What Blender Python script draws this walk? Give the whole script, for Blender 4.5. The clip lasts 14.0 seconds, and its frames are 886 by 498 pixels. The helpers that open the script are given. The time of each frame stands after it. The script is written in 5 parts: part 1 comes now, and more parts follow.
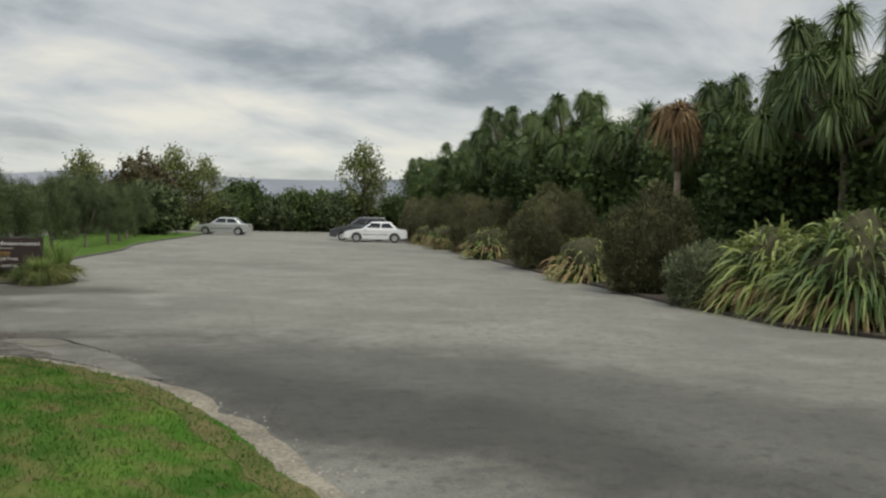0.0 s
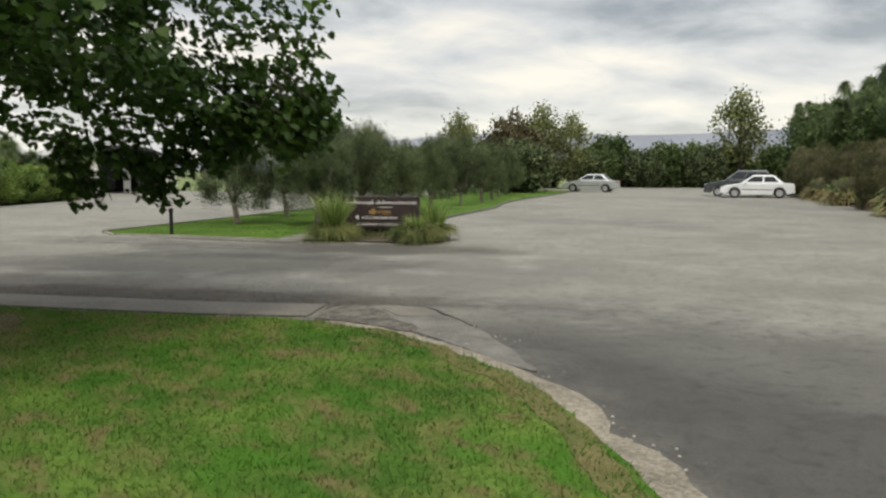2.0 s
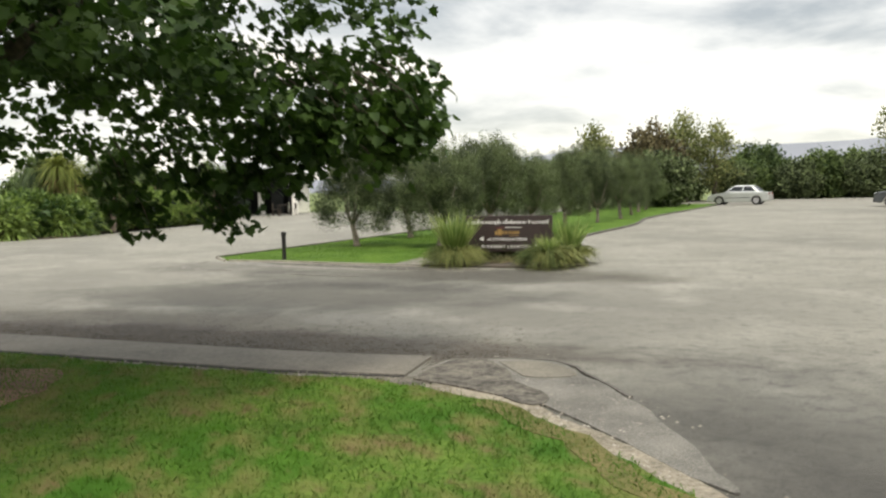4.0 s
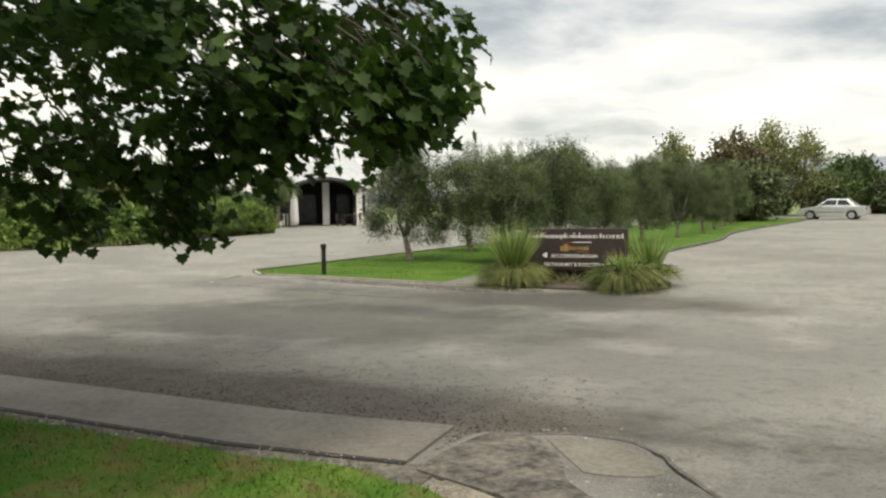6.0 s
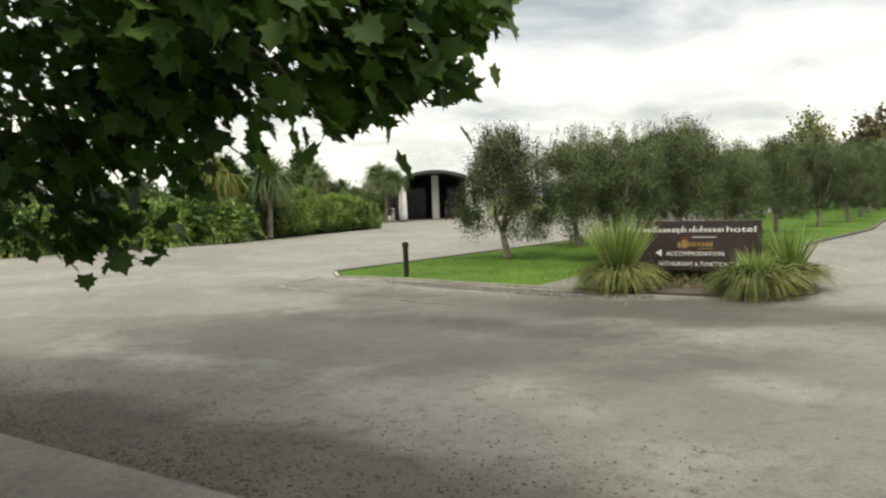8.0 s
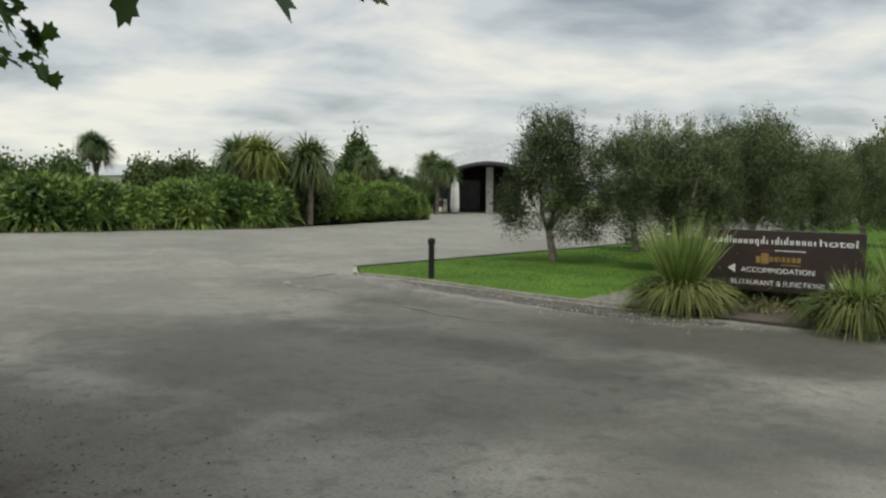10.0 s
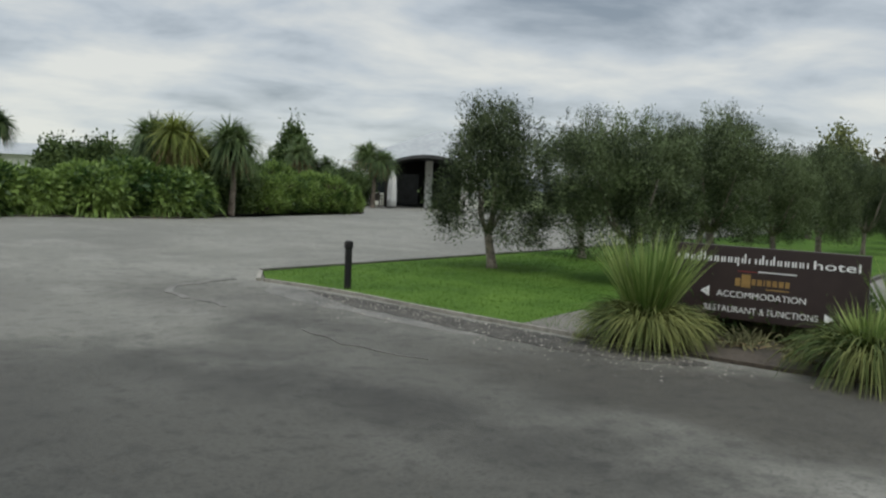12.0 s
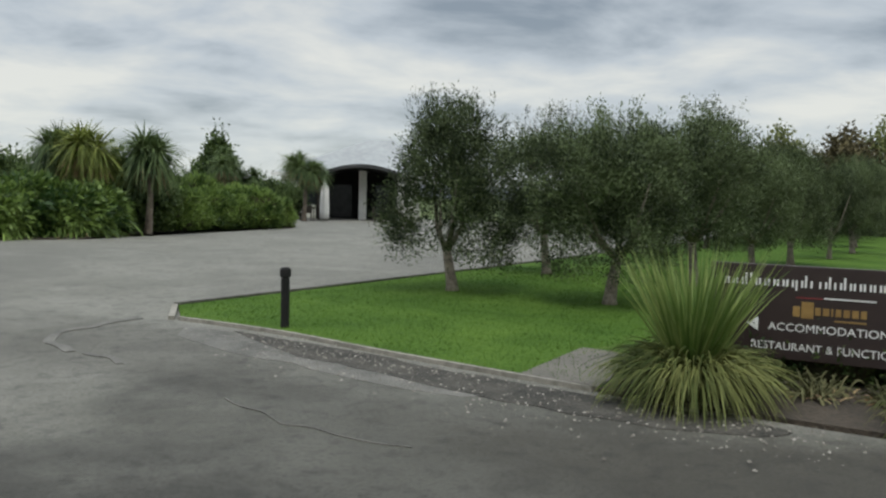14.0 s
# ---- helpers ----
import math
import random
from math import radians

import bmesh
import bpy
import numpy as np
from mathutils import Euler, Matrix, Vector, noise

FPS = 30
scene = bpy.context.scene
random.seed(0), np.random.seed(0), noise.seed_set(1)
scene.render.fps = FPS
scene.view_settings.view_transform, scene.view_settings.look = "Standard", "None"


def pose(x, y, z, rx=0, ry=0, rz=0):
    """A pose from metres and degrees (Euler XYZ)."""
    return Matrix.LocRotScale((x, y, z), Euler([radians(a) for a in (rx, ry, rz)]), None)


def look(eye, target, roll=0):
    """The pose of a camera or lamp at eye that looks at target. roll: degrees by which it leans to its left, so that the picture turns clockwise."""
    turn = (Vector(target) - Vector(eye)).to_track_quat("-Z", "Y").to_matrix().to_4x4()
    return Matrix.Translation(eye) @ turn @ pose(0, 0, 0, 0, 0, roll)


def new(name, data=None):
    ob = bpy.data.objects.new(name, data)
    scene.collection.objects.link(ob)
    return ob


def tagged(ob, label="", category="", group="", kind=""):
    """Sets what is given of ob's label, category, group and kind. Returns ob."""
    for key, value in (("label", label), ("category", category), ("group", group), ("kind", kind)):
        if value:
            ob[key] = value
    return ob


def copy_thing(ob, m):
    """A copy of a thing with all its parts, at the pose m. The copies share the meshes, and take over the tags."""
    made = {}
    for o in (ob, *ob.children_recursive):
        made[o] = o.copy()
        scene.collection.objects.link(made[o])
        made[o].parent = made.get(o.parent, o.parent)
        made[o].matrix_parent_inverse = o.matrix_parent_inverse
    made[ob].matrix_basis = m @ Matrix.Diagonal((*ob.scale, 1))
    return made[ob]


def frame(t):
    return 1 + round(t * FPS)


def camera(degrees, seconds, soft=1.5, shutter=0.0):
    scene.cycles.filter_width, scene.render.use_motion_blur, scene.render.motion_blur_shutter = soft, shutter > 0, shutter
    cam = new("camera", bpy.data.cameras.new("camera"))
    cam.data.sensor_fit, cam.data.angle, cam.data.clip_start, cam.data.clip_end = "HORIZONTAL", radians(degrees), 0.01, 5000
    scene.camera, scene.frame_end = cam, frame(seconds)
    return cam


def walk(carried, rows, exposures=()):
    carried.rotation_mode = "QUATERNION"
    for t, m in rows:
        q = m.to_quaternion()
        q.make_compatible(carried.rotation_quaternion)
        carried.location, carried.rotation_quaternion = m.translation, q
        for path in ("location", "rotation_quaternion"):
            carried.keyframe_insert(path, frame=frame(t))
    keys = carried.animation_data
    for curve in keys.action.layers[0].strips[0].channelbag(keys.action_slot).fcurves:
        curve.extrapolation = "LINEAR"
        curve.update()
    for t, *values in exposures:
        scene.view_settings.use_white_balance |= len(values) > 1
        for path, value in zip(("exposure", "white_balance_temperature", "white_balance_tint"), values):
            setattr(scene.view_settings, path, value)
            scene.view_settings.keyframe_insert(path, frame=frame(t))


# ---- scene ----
cam = camera(56.6, 14.0, soft=2.4)
# seconds, stops, kelvin, tint
EXPOSURES = [(0, 0.1, 7350, 6), (0.5, 0.18, 7400, 6), (1, 0.22, 7450, 6), (2, 0.42, 7550, 8), (2.5, 0.66, 7700, 9), (3, 1.2, 7900, 9), (3.5, 0.98, 7850, 8), (6, 0.76, 7950, 7), (6.5, 0.6, 7900, 6), (7, 0.46, 7900, 6), (7.5, 0.6, 7900, 6), (8, 0.84, 7900, 6), (8.5, 0.56, 7800, 5), (8.7, 0.5, 7800, 5), (11, 0.06, 6780, 5), (12, 0.02, 6720, 5), (14, 0.08, 6780, 5)]
PATH = [
    (0, (-3.655, -22.85, 1.667), (-2.117, -21.574, 1.592), 1.4),
    (0.5, (-3.396, -22.528, 1.618), (-2.092, -21.019, 1.465), 0.8),
    (1, (-3.079, -22.059, 1.614), (-1.891, -20.459, 1.446), 0.9),
    (1.5, (-2.777, -21.546, 1.589), (-1.731, -19.852, 1.398), 1.3),
    (2, (-2.613, -21.071, 1.591), (-1.76, -19.272, 1.401), -0.0),
    (2.5, (-2.413, -20.557, 1.59), (-1.818, -18.656, 1.41), -0.4),
    (3, (-2.264, -20.066, 1.6), (-1.704, -18.153, 1.437), -1.6),
    (3.5, (-1.989, -19.552, 1.58), (-1.423, -17.639, 1.43), -1.5),
    (6, (-0.817, -17.003, 1.482), (-0.435, -15.043, 1.369), -0.9),
    (6.5, (-0.631, -16.454, 1.465), (-0.296, -14.482, 1.428), -1.4),
    (7, (-0.401, -16.034, 1.464), (-0.206, -14.045, 1.408), -1.2),
    (7.5, (-0.243, -15.503, 1.441), (-0.148, -13.508, 1.335), -1.6),
    (8, (-0.023, -15.066, 1.455), (0.071, -13.072, 1.331), -2.1),
    (8.5, (0.158, -14.543, 1.443), (0.181, -12.546, 1.331), -1.0),
    (11, (0.602, -12.019, 1.418), (0.551, -10.026, 1.262), 0.6),
    (11.5, (0.654, -11.494, 1.446), (0.707, -9.501, 1.294), 0.8),
    (12, (0.702, -11.009, 1.453), (0.803, -9.017, 1.301), 2.5),
    (12.5, (0.651, -10.498, 1.461), (0.775, -8.509, 1.29), 2.7),
    (13, (0.648, -10.007, 1.451), (0.786, -8.018, 1.291), 2.2),
    (13.5, (0.577, -9.453, 1.432), (0.757, -7.466, 1.287), 1.8),
    (14, (0.493, -8.87, 1.444), (0.759, -6.892, 1.321), 1.3),
]
walk(cam, [(t, look(eye, target, roll)) for t, eye, target, roll in PATH], EXPOSURES)


# ---- world and light ----
SUN_EL, SUN_AZ = 66, 200

world = bpy.data.worlds.new("overcast_sky")
scene.world = world
world.use_nodes = True
wn, wl = world.node_tree.nodes, world.node_tree.links
wn.clear()


def wnode(kind, **values):
    n = wn.new(kind)
    for k, v in values.items():
        n.inputs[k].default_value = v
    return n


w_out = wn.new("ShaderNodeOutputWorld")
w_bg = wn.new("ShaderNodeBackground")
w_sky = wn.new("ShaderNodeTexSky")
w_sky.sky_type, w_sky.sun_disc = "NISHITA", False
w_sky.sun_elevation, w_sky.sun_rotation = radians(SUN_EL), radians(SUN_AZ)
w_dim = wn.new("ShaderNodeVectorMath")
w_dim.operation = "SCALE"
w_dim.inputs["Scale"].default_value = 0.10
wl.new(w_sky.outputs["Color"], w_dim.inputs[0])
w_tc = wn.new("ShaderNodeTexCoord")
w_sep = wn.new("ShaderNodeSeparateXYZ")
wl.new(w_tc.outputs["Generated"], w_sep.inputs[0])


def wmath(op, a, b=None):
    n = wn.new("ShaderNodeMath")
    n.operation = op
    for i, v in enumerate((a, b)):
        if v is None:
            continue
        if isinstance(v, (int, float)):
            n.inputs[i].default_value = v
        else:
            wl.new(v, n.inputs[i])
    return n.outputs[0]


w_up = wmath("ADD", wmath("MAXIMUM", w_sep.outputs["Z"], 0.0), 0.17)
w_plane = wn.new("ShaderNodeCombineXYZ")
wl.new(wmath("DIVIDE", w_sep.outputs["X"], w_up), w_plane.inputs[0])
wl.new(wmath("DIVIDE", w_sep.outputs["Y"], w_up), w_plane.inputs[1])
w_map = wn.new("ShaderNodeMapping")
w_map.inputs["Rotation"].default_value = (0, 0, radians(-24))
w_map.inputs["Scale"].default_value = (0.8, 0.9, 1)
wl.new(w_plane.outputs[0], w_map.inputs["Vector"])
w_big = wnode("ShaderNodeTexNoise", Scale=0.40, Detail=4.0, Roughness=0.5, Distortion=0.3)
w_fine = wnode("ShaderNodeTexNoise", Scale=1.9, Detail=7.0, Roughness=0.55, Distortion=0.25)
wl.new(w_map.outputs[0], w_big.inputs["Vector"])
wl.new(w_map.outputs[0], w_fine.inputs["Vector"])
w_cloud = wmath("ADD", wmath("MULTIPLY", w_big.outputs["Fac"], 0.54), wmath("MULTIPLY", w_fine.outputs["Fac"], 0.46))
w_ramp = wn.new("ShaderNodeValToRGB")
el = w_ramp.color_ramp.elements
el[0].position, el[0].color = 0.40, (0.24, 0.29, 0.37, 1)
el[1].position, el[1].color = 0.585, (0.73, 0.735, 0.75, 1)
mid = el.new(0.49)
mid.color = (0.49, 0.54, 0.63, 1)
wl.new(w_cloud, w_ramp.inputs[0])
# pale band low over the horizon
w_low = wmath("POWER", wmath("SUBTRACT", 1.0, wmath("MINIMUM", wmath("MAXIMUM", w_sep.outputs["Z"], 0.0), 1.0)), 14.0)
w_glow = wn.new("ShaderNodeMix")
w_glow.data_type = "RGBA"
wl.new(wmath("MULTIPLY", w_low, 0.72), w_glow.inputs["Factor"])
wl.new(w_ramp.outputs[0], w_glow.inputs["A"])
w_glow.inputs["B"].default_value = (0.80, 0.83, 0.81, 1)
w_mix = wn.new("ShaderNodeMix")
w_mix.data_type = "RGBA"
w_mix.inputs["Factor"].default_value = 0.93
wl.new(w_dim.outputs[0], w_mix.inputs["A"])
wl.new(w_glow.outputs["Result"], w_mix.inputs["B"])
wl.new(w_mix.outputs["Result"], w_bg.inputs["Color"])
# an overcast sky grows brighter towards the zenith
w_rise = wn.new("ShaderNodeMapRange")
w_rise.interpolation_type = "SMOOTHSTEP"
for k_, v_ in (("From Min", 0.30), ("From Max", 0.85), ("To Min", 1.0), ("To Max", 2.75)):
    w_rise.inputs[k_].default_value = v_
wl.new(w_sep.outputs["Z"], w_rise.inputs["Value"])
wl.new(w_rise.outputs["Result"], w_bg.inputs["Strength"])
wl.new(w_bg.outputs[0], w_out.inputs["Surface"])

sun_data = bpy.data.lights.new("sun", "SUN")
sun_data.energy, sun_data.angle, sun_data.color = 1.2, radians(20), (1.0, 0.96, 0.9)
sun = new("sun", sun_data)
sun.matrix_world = look((0, 0, 40), Vector((0, 0, 40)) - 10 * Vector((math.sin(radians(SUN_AZ)) * math.cos(radians(SUN_EL)), math.cos(radians(SUN_AZ)) * math.cos(radians(SUN_EL)), math.sin(radians(SUN_EL)))))

# ---- materials ----


def material(name, dark, light, scale=8.0, rough=0.8, metal=0.0, bump=0.0, coarse=0.0, spread=0.12, detail=5.0, island=False, thin=0.0, coat=0.0, specular=0.5, bump_scale=None):
    """Two colours mixed by fine and coarse noise in metres; island: tone by piece; thin: light through leaves."""
    m = bpy.data.materials.new(name)
    m.use_nodes = True
    nt = m.node_tree
    b = nt.nodes["Principled BSDF"]
    tc = nt.nodes.new("ShaderNodeTexCoord")
    n1 = nt.nodes.new("ShaderNodeTexNoise")
    n1.inputs["Scale"].default_value, n1.inputs["Detail"].default_value = scale, detail
    nt.links.new(tc.outputs["Object"], n1.inputs["Vector"])
    n2 = nt.nodes.new("ShaderNodeTexNoise")
    n2.inputs["Scale"].default_value, n2.inputs["Detail"].default_value = (coarse or scale * 0.11), 4.0
    nt.links.new(tc.outputs["Object"], n2.inputs["Vector"])
    add = nt.nodes.new("ShaderNodeMath")
    add.operation = "ADD"
    nt.links.new(n1.outputs["Fac"], add.inputs[0])
    nt.links.new(n2.outputs["Fac"], add.inputs[1])
    source = add.outputs[0]
    if island:
        geo = nt.nodes.new("ShaderNodeNewGeometry")
        obj = nt.nodes.new("ShaderNodeObjectInfo")
        a2 = nt.nodes.new("ShaderNodeMath")
        a2.operation = "MULTIPLY_ADD"
        nt.links.new(geo.outputs["Random Per Island"], a2.inputs[0])
        a2.inputs[1].default_value = 0.42
        nt.links.new(source, a2.inputs[2])
        a3 = nt.nodes.new("ShaderNodeMath")
        a3.operation = "MULTIPLY_ADD"
        nt.links.new(obj.outputs["Random"], a3.inputs[0])
        a3.inputs[1].default_value = 0.22
        nt.links.new(a2.outputs[0], a3.inputs[2])
        a4 = nt.nodes.new("ShaderNodeMath")
        a4.operation = "SUBTRACT"
        nt.links.new(a3.outputs[0], a4.inputs[0])
        a4.inputs[1].default_value = 0.32
        source = a4.outputs[0]
    ramp = nt.nodes.new("ShaderNodeMapRange")
    ramp.inputs["From Min"].default_value, ramp.inputs["From Max"].default_value = 1.0 - spread * 2, 1.0 + spread * 2
    nt.links.new(source, ramp.inputs["Value"])
    mix = nt.nodes.new("ShaderNodeMix")
    mix.data_type = "RGBA"
    mix.inputs["A"].default_value, mix.inputs["B"].default_value = (*dark, 1), (*light, 1)
    nt.links.new(ramp.outputs["Result"], mix.inputs["Factor"])
    nt.links.new(mix.outputs["Result"], b.inputs["Base Color"])
    b.inputs["Roughness"].default_value, b.inputs["Metallic"].default_value = rough, metal
    b.inputs["Coat Weight"].default_value = coat
    b.inputs["Specular IOR Level"].default_value = specular
    if bump:
        nb = nt.nodes.new("ShaderNodeTexNoise")
        nb.inputs["Scale"].default_value, nb.inputs["Detail"].default_value = bump_scale or scale * 2, 6.0
        nt.links.new(tc.outputs["Object"], nb.inputs["Vector"])
        bn = nt.nodes.new("ShaderNodeBump")
        bn.inputs["Strength"].default_value, bn.inputs["Distance"].default_value = bump, 0.02
        nt.links.new(nb.outputs["Fac"], bn.inputs["Height"])
        nt.links.new(bn.outputs["Normal"], b.inputs["Normal"])
    if thin:
        tr = nt.nodes.new("ShaderNodeBsdfTranslucent")
        nt.links.new(mix.outputs["Result"], tr.inputs["Color"])
        ms = nt.nodes.new("ShaderNodeMixShader")
        ms.inputs[0].default_value = thin
        out = nt.nodes["Material Output"]
        nt.links.new(b.outputs[0], ms.inputs[1])
        nt.links.new(tr.outputs[0], ms.inputs[2])
        nt.links.new(ms.outputs[0], out.inputs["Surface"])
    return m


def layered(m, dark, scale, low, high, seed_offset=0.0, stretch=(1, 1, 1)):
    """Adds irregular stains of another colour over a material's own base colour."""
    nt = m.node_tree
    b = nt.nodes["Principled BSDF"]
    link = b.inputs["Base Color"].links[0]
    src = link.from_socket
    tc = nt.nodes.new("ShaderNodeTexCoord")
    mp = nt.nodes.new("ShaderNodeMapping")
    mp.inputs["Location"].default_value = (seed_offset, seed_offset * 0.7, 0)
    mp.inputs["Scale"].default_value = stretch
    mp.inputs["Rotation"].default_value = (0, 0, radians(37))
    nz = nt.nodes.new("ShaderNodeTexNoise")
    nz.inputs["Scale"].default_value, nz.inputs["Detail"].default_value = scale, 6.0
    nt.links.new(tc.outputs["Object"], mp.inputs["Vector"])
    nt.links.new(mp.outputs[0], nz.inputs["Vector"])
    r = nt.nodes.new("ShaderNodeMapRange")
    r.inputs["From Min"].default_value, r.inputs["From Max"].default_value = low, high
    nt.links.new(nz.outputs["Fac"], r.inputs["Value"])
    mx = nt.nodes.new("ShaderNodeMix")
    mx.data_type = "RGBA"
    mx.inputs["B"].default_value = (*dark, 1)
    nt.links.new(r.outputs["Result"], mx.inputs["Factor"])
    nt.links.new(src, mx.inputs["A"])
    nt.links.new(mx.outputs["Result"], b.inputs["Base Color"])
    return m


M_ROAD = material("chip_seal_asphalt", (0.145, 0.140, 0.117), (0.245, 0.238, 0.205), 90, 0.85, bump=0.6, coarse=0.35, spread=0.13)
layered(M_ROAD, (0.125, 0.121, 0.104), 0.16, 0.48, 0.74, 3.0, (1.0, 0.7, 1))
layered(M_ROAD, (0.225, 0.218, 0.188), 0.22, 0.52, 0.74, 11.0, (1.0, 0.7, 1))
layered(M_ROAD, (0.31, 0.30, 0.27), 42, 0.66, 0.76, 5.0)


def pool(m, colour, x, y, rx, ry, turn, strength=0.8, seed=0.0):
    """A broad area of another tint multiplied into the base colour, with a soft, uneven rim."""
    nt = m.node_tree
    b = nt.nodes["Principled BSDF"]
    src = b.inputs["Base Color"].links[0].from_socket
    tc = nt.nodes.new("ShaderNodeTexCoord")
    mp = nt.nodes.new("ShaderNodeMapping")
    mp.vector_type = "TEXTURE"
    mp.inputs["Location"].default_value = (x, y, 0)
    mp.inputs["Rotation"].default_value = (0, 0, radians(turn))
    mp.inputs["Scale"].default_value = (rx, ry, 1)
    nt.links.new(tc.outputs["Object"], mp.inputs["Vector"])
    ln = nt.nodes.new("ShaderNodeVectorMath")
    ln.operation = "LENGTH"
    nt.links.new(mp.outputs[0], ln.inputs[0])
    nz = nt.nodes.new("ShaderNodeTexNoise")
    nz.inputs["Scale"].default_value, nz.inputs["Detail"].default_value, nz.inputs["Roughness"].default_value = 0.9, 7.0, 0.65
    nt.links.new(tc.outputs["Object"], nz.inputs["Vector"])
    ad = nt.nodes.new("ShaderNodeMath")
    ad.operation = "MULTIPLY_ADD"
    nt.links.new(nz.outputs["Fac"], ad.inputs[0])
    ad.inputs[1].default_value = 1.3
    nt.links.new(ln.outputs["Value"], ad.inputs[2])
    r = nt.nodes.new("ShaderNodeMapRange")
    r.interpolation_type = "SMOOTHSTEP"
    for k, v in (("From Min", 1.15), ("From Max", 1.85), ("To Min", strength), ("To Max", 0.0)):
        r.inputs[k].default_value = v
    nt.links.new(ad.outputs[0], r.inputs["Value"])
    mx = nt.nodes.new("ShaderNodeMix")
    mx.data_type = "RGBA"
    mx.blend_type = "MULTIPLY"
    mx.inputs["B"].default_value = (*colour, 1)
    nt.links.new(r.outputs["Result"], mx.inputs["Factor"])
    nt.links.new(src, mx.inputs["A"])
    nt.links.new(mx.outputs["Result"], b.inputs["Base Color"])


layered(M_ROAD, (0.13, 0.125, 0.108), 1.3, 0.50, 0.82, 41.0)
layered(M_ROAD, (0.245, 0.238, 0.208), 0.9, 0.52, 0.80, 47.0)
layered(M_ROAD, (0.11, 0.106, 0.092), 6.5, 0.52, 0.72, 21.0)
layered(M_ROAD, (0.09, 0.087, 0.078), 36, 0.50, 0.74, 27.0)
layered(M_ROAD, (0.30, 0.29, 0.26), 55, 0.62, 0.80, 31.0)
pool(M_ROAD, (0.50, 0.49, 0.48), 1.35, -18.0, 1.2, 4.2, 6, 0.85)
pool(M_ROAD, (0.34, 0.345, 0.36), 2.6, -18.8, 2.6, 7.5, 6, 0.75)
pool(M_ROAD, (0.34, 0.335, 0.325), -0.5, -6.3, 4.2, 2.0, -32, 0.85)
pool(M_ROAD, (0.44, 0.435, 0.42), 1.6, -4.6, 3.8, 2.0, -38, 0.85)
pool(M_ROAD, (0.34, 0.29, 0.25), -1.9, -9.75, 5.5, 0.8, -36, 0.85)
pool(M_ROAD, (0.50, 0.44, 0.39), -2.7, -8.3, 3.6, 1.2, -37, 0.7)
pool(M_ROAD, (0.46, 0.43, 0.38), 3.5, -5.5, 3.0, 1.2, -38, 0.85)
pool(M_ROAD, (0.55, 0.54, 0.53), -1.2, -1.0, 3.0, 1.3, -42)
M_PATCH = material("old_dark_asphalt", (0.070, 0.067, 0.060), (0.225, 0.217, 0.193), 60, 0.9, bump=0.9, coarse=2.2, spread=0.14)
layered(M_PATCH, (0.30, 0.28, 0.24), 38, 0.63, 0.74, 2.0)
M_GRAVEL = material("pale_gravel_edge", (0.115, 0.10, 0.076), (0.29, 0.26, 0.205), 30, 0.95, bump=0.9, coarse=1.6, spread=0.12)
M_GRIT = material("gritty_grey_seal", (0.016, 0.015, 0.013), (0.100, 0.092, 0.076), 45, 0.95, bump=0.9, coarse=3.2, spread=0.14)
M_RUBBLE = material("brown_grey_rubble", (0.030, 0.028, 0.024), (0.165, 0.150, 0.125), 22, 0.95, bump=1.0, coarse=4.5, spread=0.12)
M_WORN = material("worn_brown_base", (0.10, 0.092, 0.075), (0.165, 0.152, 0.125), 30, 0.95, bump=0.4, coarse=2.0)
M_CONC = material("weathered_concrete", (0.090, 0.083, 0.070), (0.165, 0.152, 0.128), 25, 0.9, bump=0.35, coarse=1.3, spread=0.14)
M_KERB = material("pale_concrete_edging", (0.16, 0.15, 0.125), (0.30, 0.28, 0.24), 14, 0.9, bump=0.4, coarse=1.5)
M_DKERB = material("dark_timber_edging", (0.05, 0.047, 0.04), (0.12, 0.112, 0.098), 20, 0.9, bump=0.3)
M_LAWN = material("dry_patched_lawn", (0.040, 0.082, 0.014), (0.110, 0.178, 0.034), 22, 0.95, bump=0.8, coarse=0.9, spread=0.12, specular=0.1)
layered(M_LAWN, (0.046, 0.120, 0.014), 1.1, 0.48, 0.62, 9.0)
layered(M_LAWN, (0.030, 0.088, 0.011), 0.55, 0.46, 0.66, 23.0)
layered(M_LAWN, (0.125, 0.130, 0.045), 3.4, 0.48, 0.70, 4.0, (1.0, 0.55, 1))
layered(M_LAWN, (0.130, 0.098, 0.050), 4.6, 0.54, 0.74, 15.0, (1.0, 0.55, 1))
M_TURF = material("watered_lawn", (0.034, 0.078, 0.012), (0.092, 0.160, 0.028), 25, 0.95, bump=0.8, coarse=0.7, spread=0.14, specular=0.1)
M_VERGE = material("dry_trodden_turf", (0.065, 0.085, 0.024), (0.150, 0.125, 0.060), 24, 0.95, bump=0.8, coarse=2.6, spread=0.12, specular=0.1)
M_FIELD = material("far_grass", (0.06, 0.10, 0.025), (0.14, 0.17, 0.05), 1.2, 0.95, bump=0.4, coarse=0.08)
# bark mulch, its colour set darker for the shade under the sign
M_SOIL = material("bark_mulch", (0.017, 0.014, 0.010), (0.075, 0.058, 0.042), 26, 0.95, bump=1.0, coarse=2.0)
M_DIRT = material("bare_brown_soil", (0.080, 0.046, 0.029), (0.185, 0.115, 0.072), 18, 0.95, bump=0.9, coarse=1.7)
M_BLADE = material("grass_blades", (0.040, 0.090, 0.014), (0.105, 0.185, 0.034), 3, 0.9, island=True, thin=0.35, coarse=0.9, specular=0.1)
layered(M_BLADE, (0.050, 0.130, 0.015), 1.1, 0.48, 0.62, 9.0)
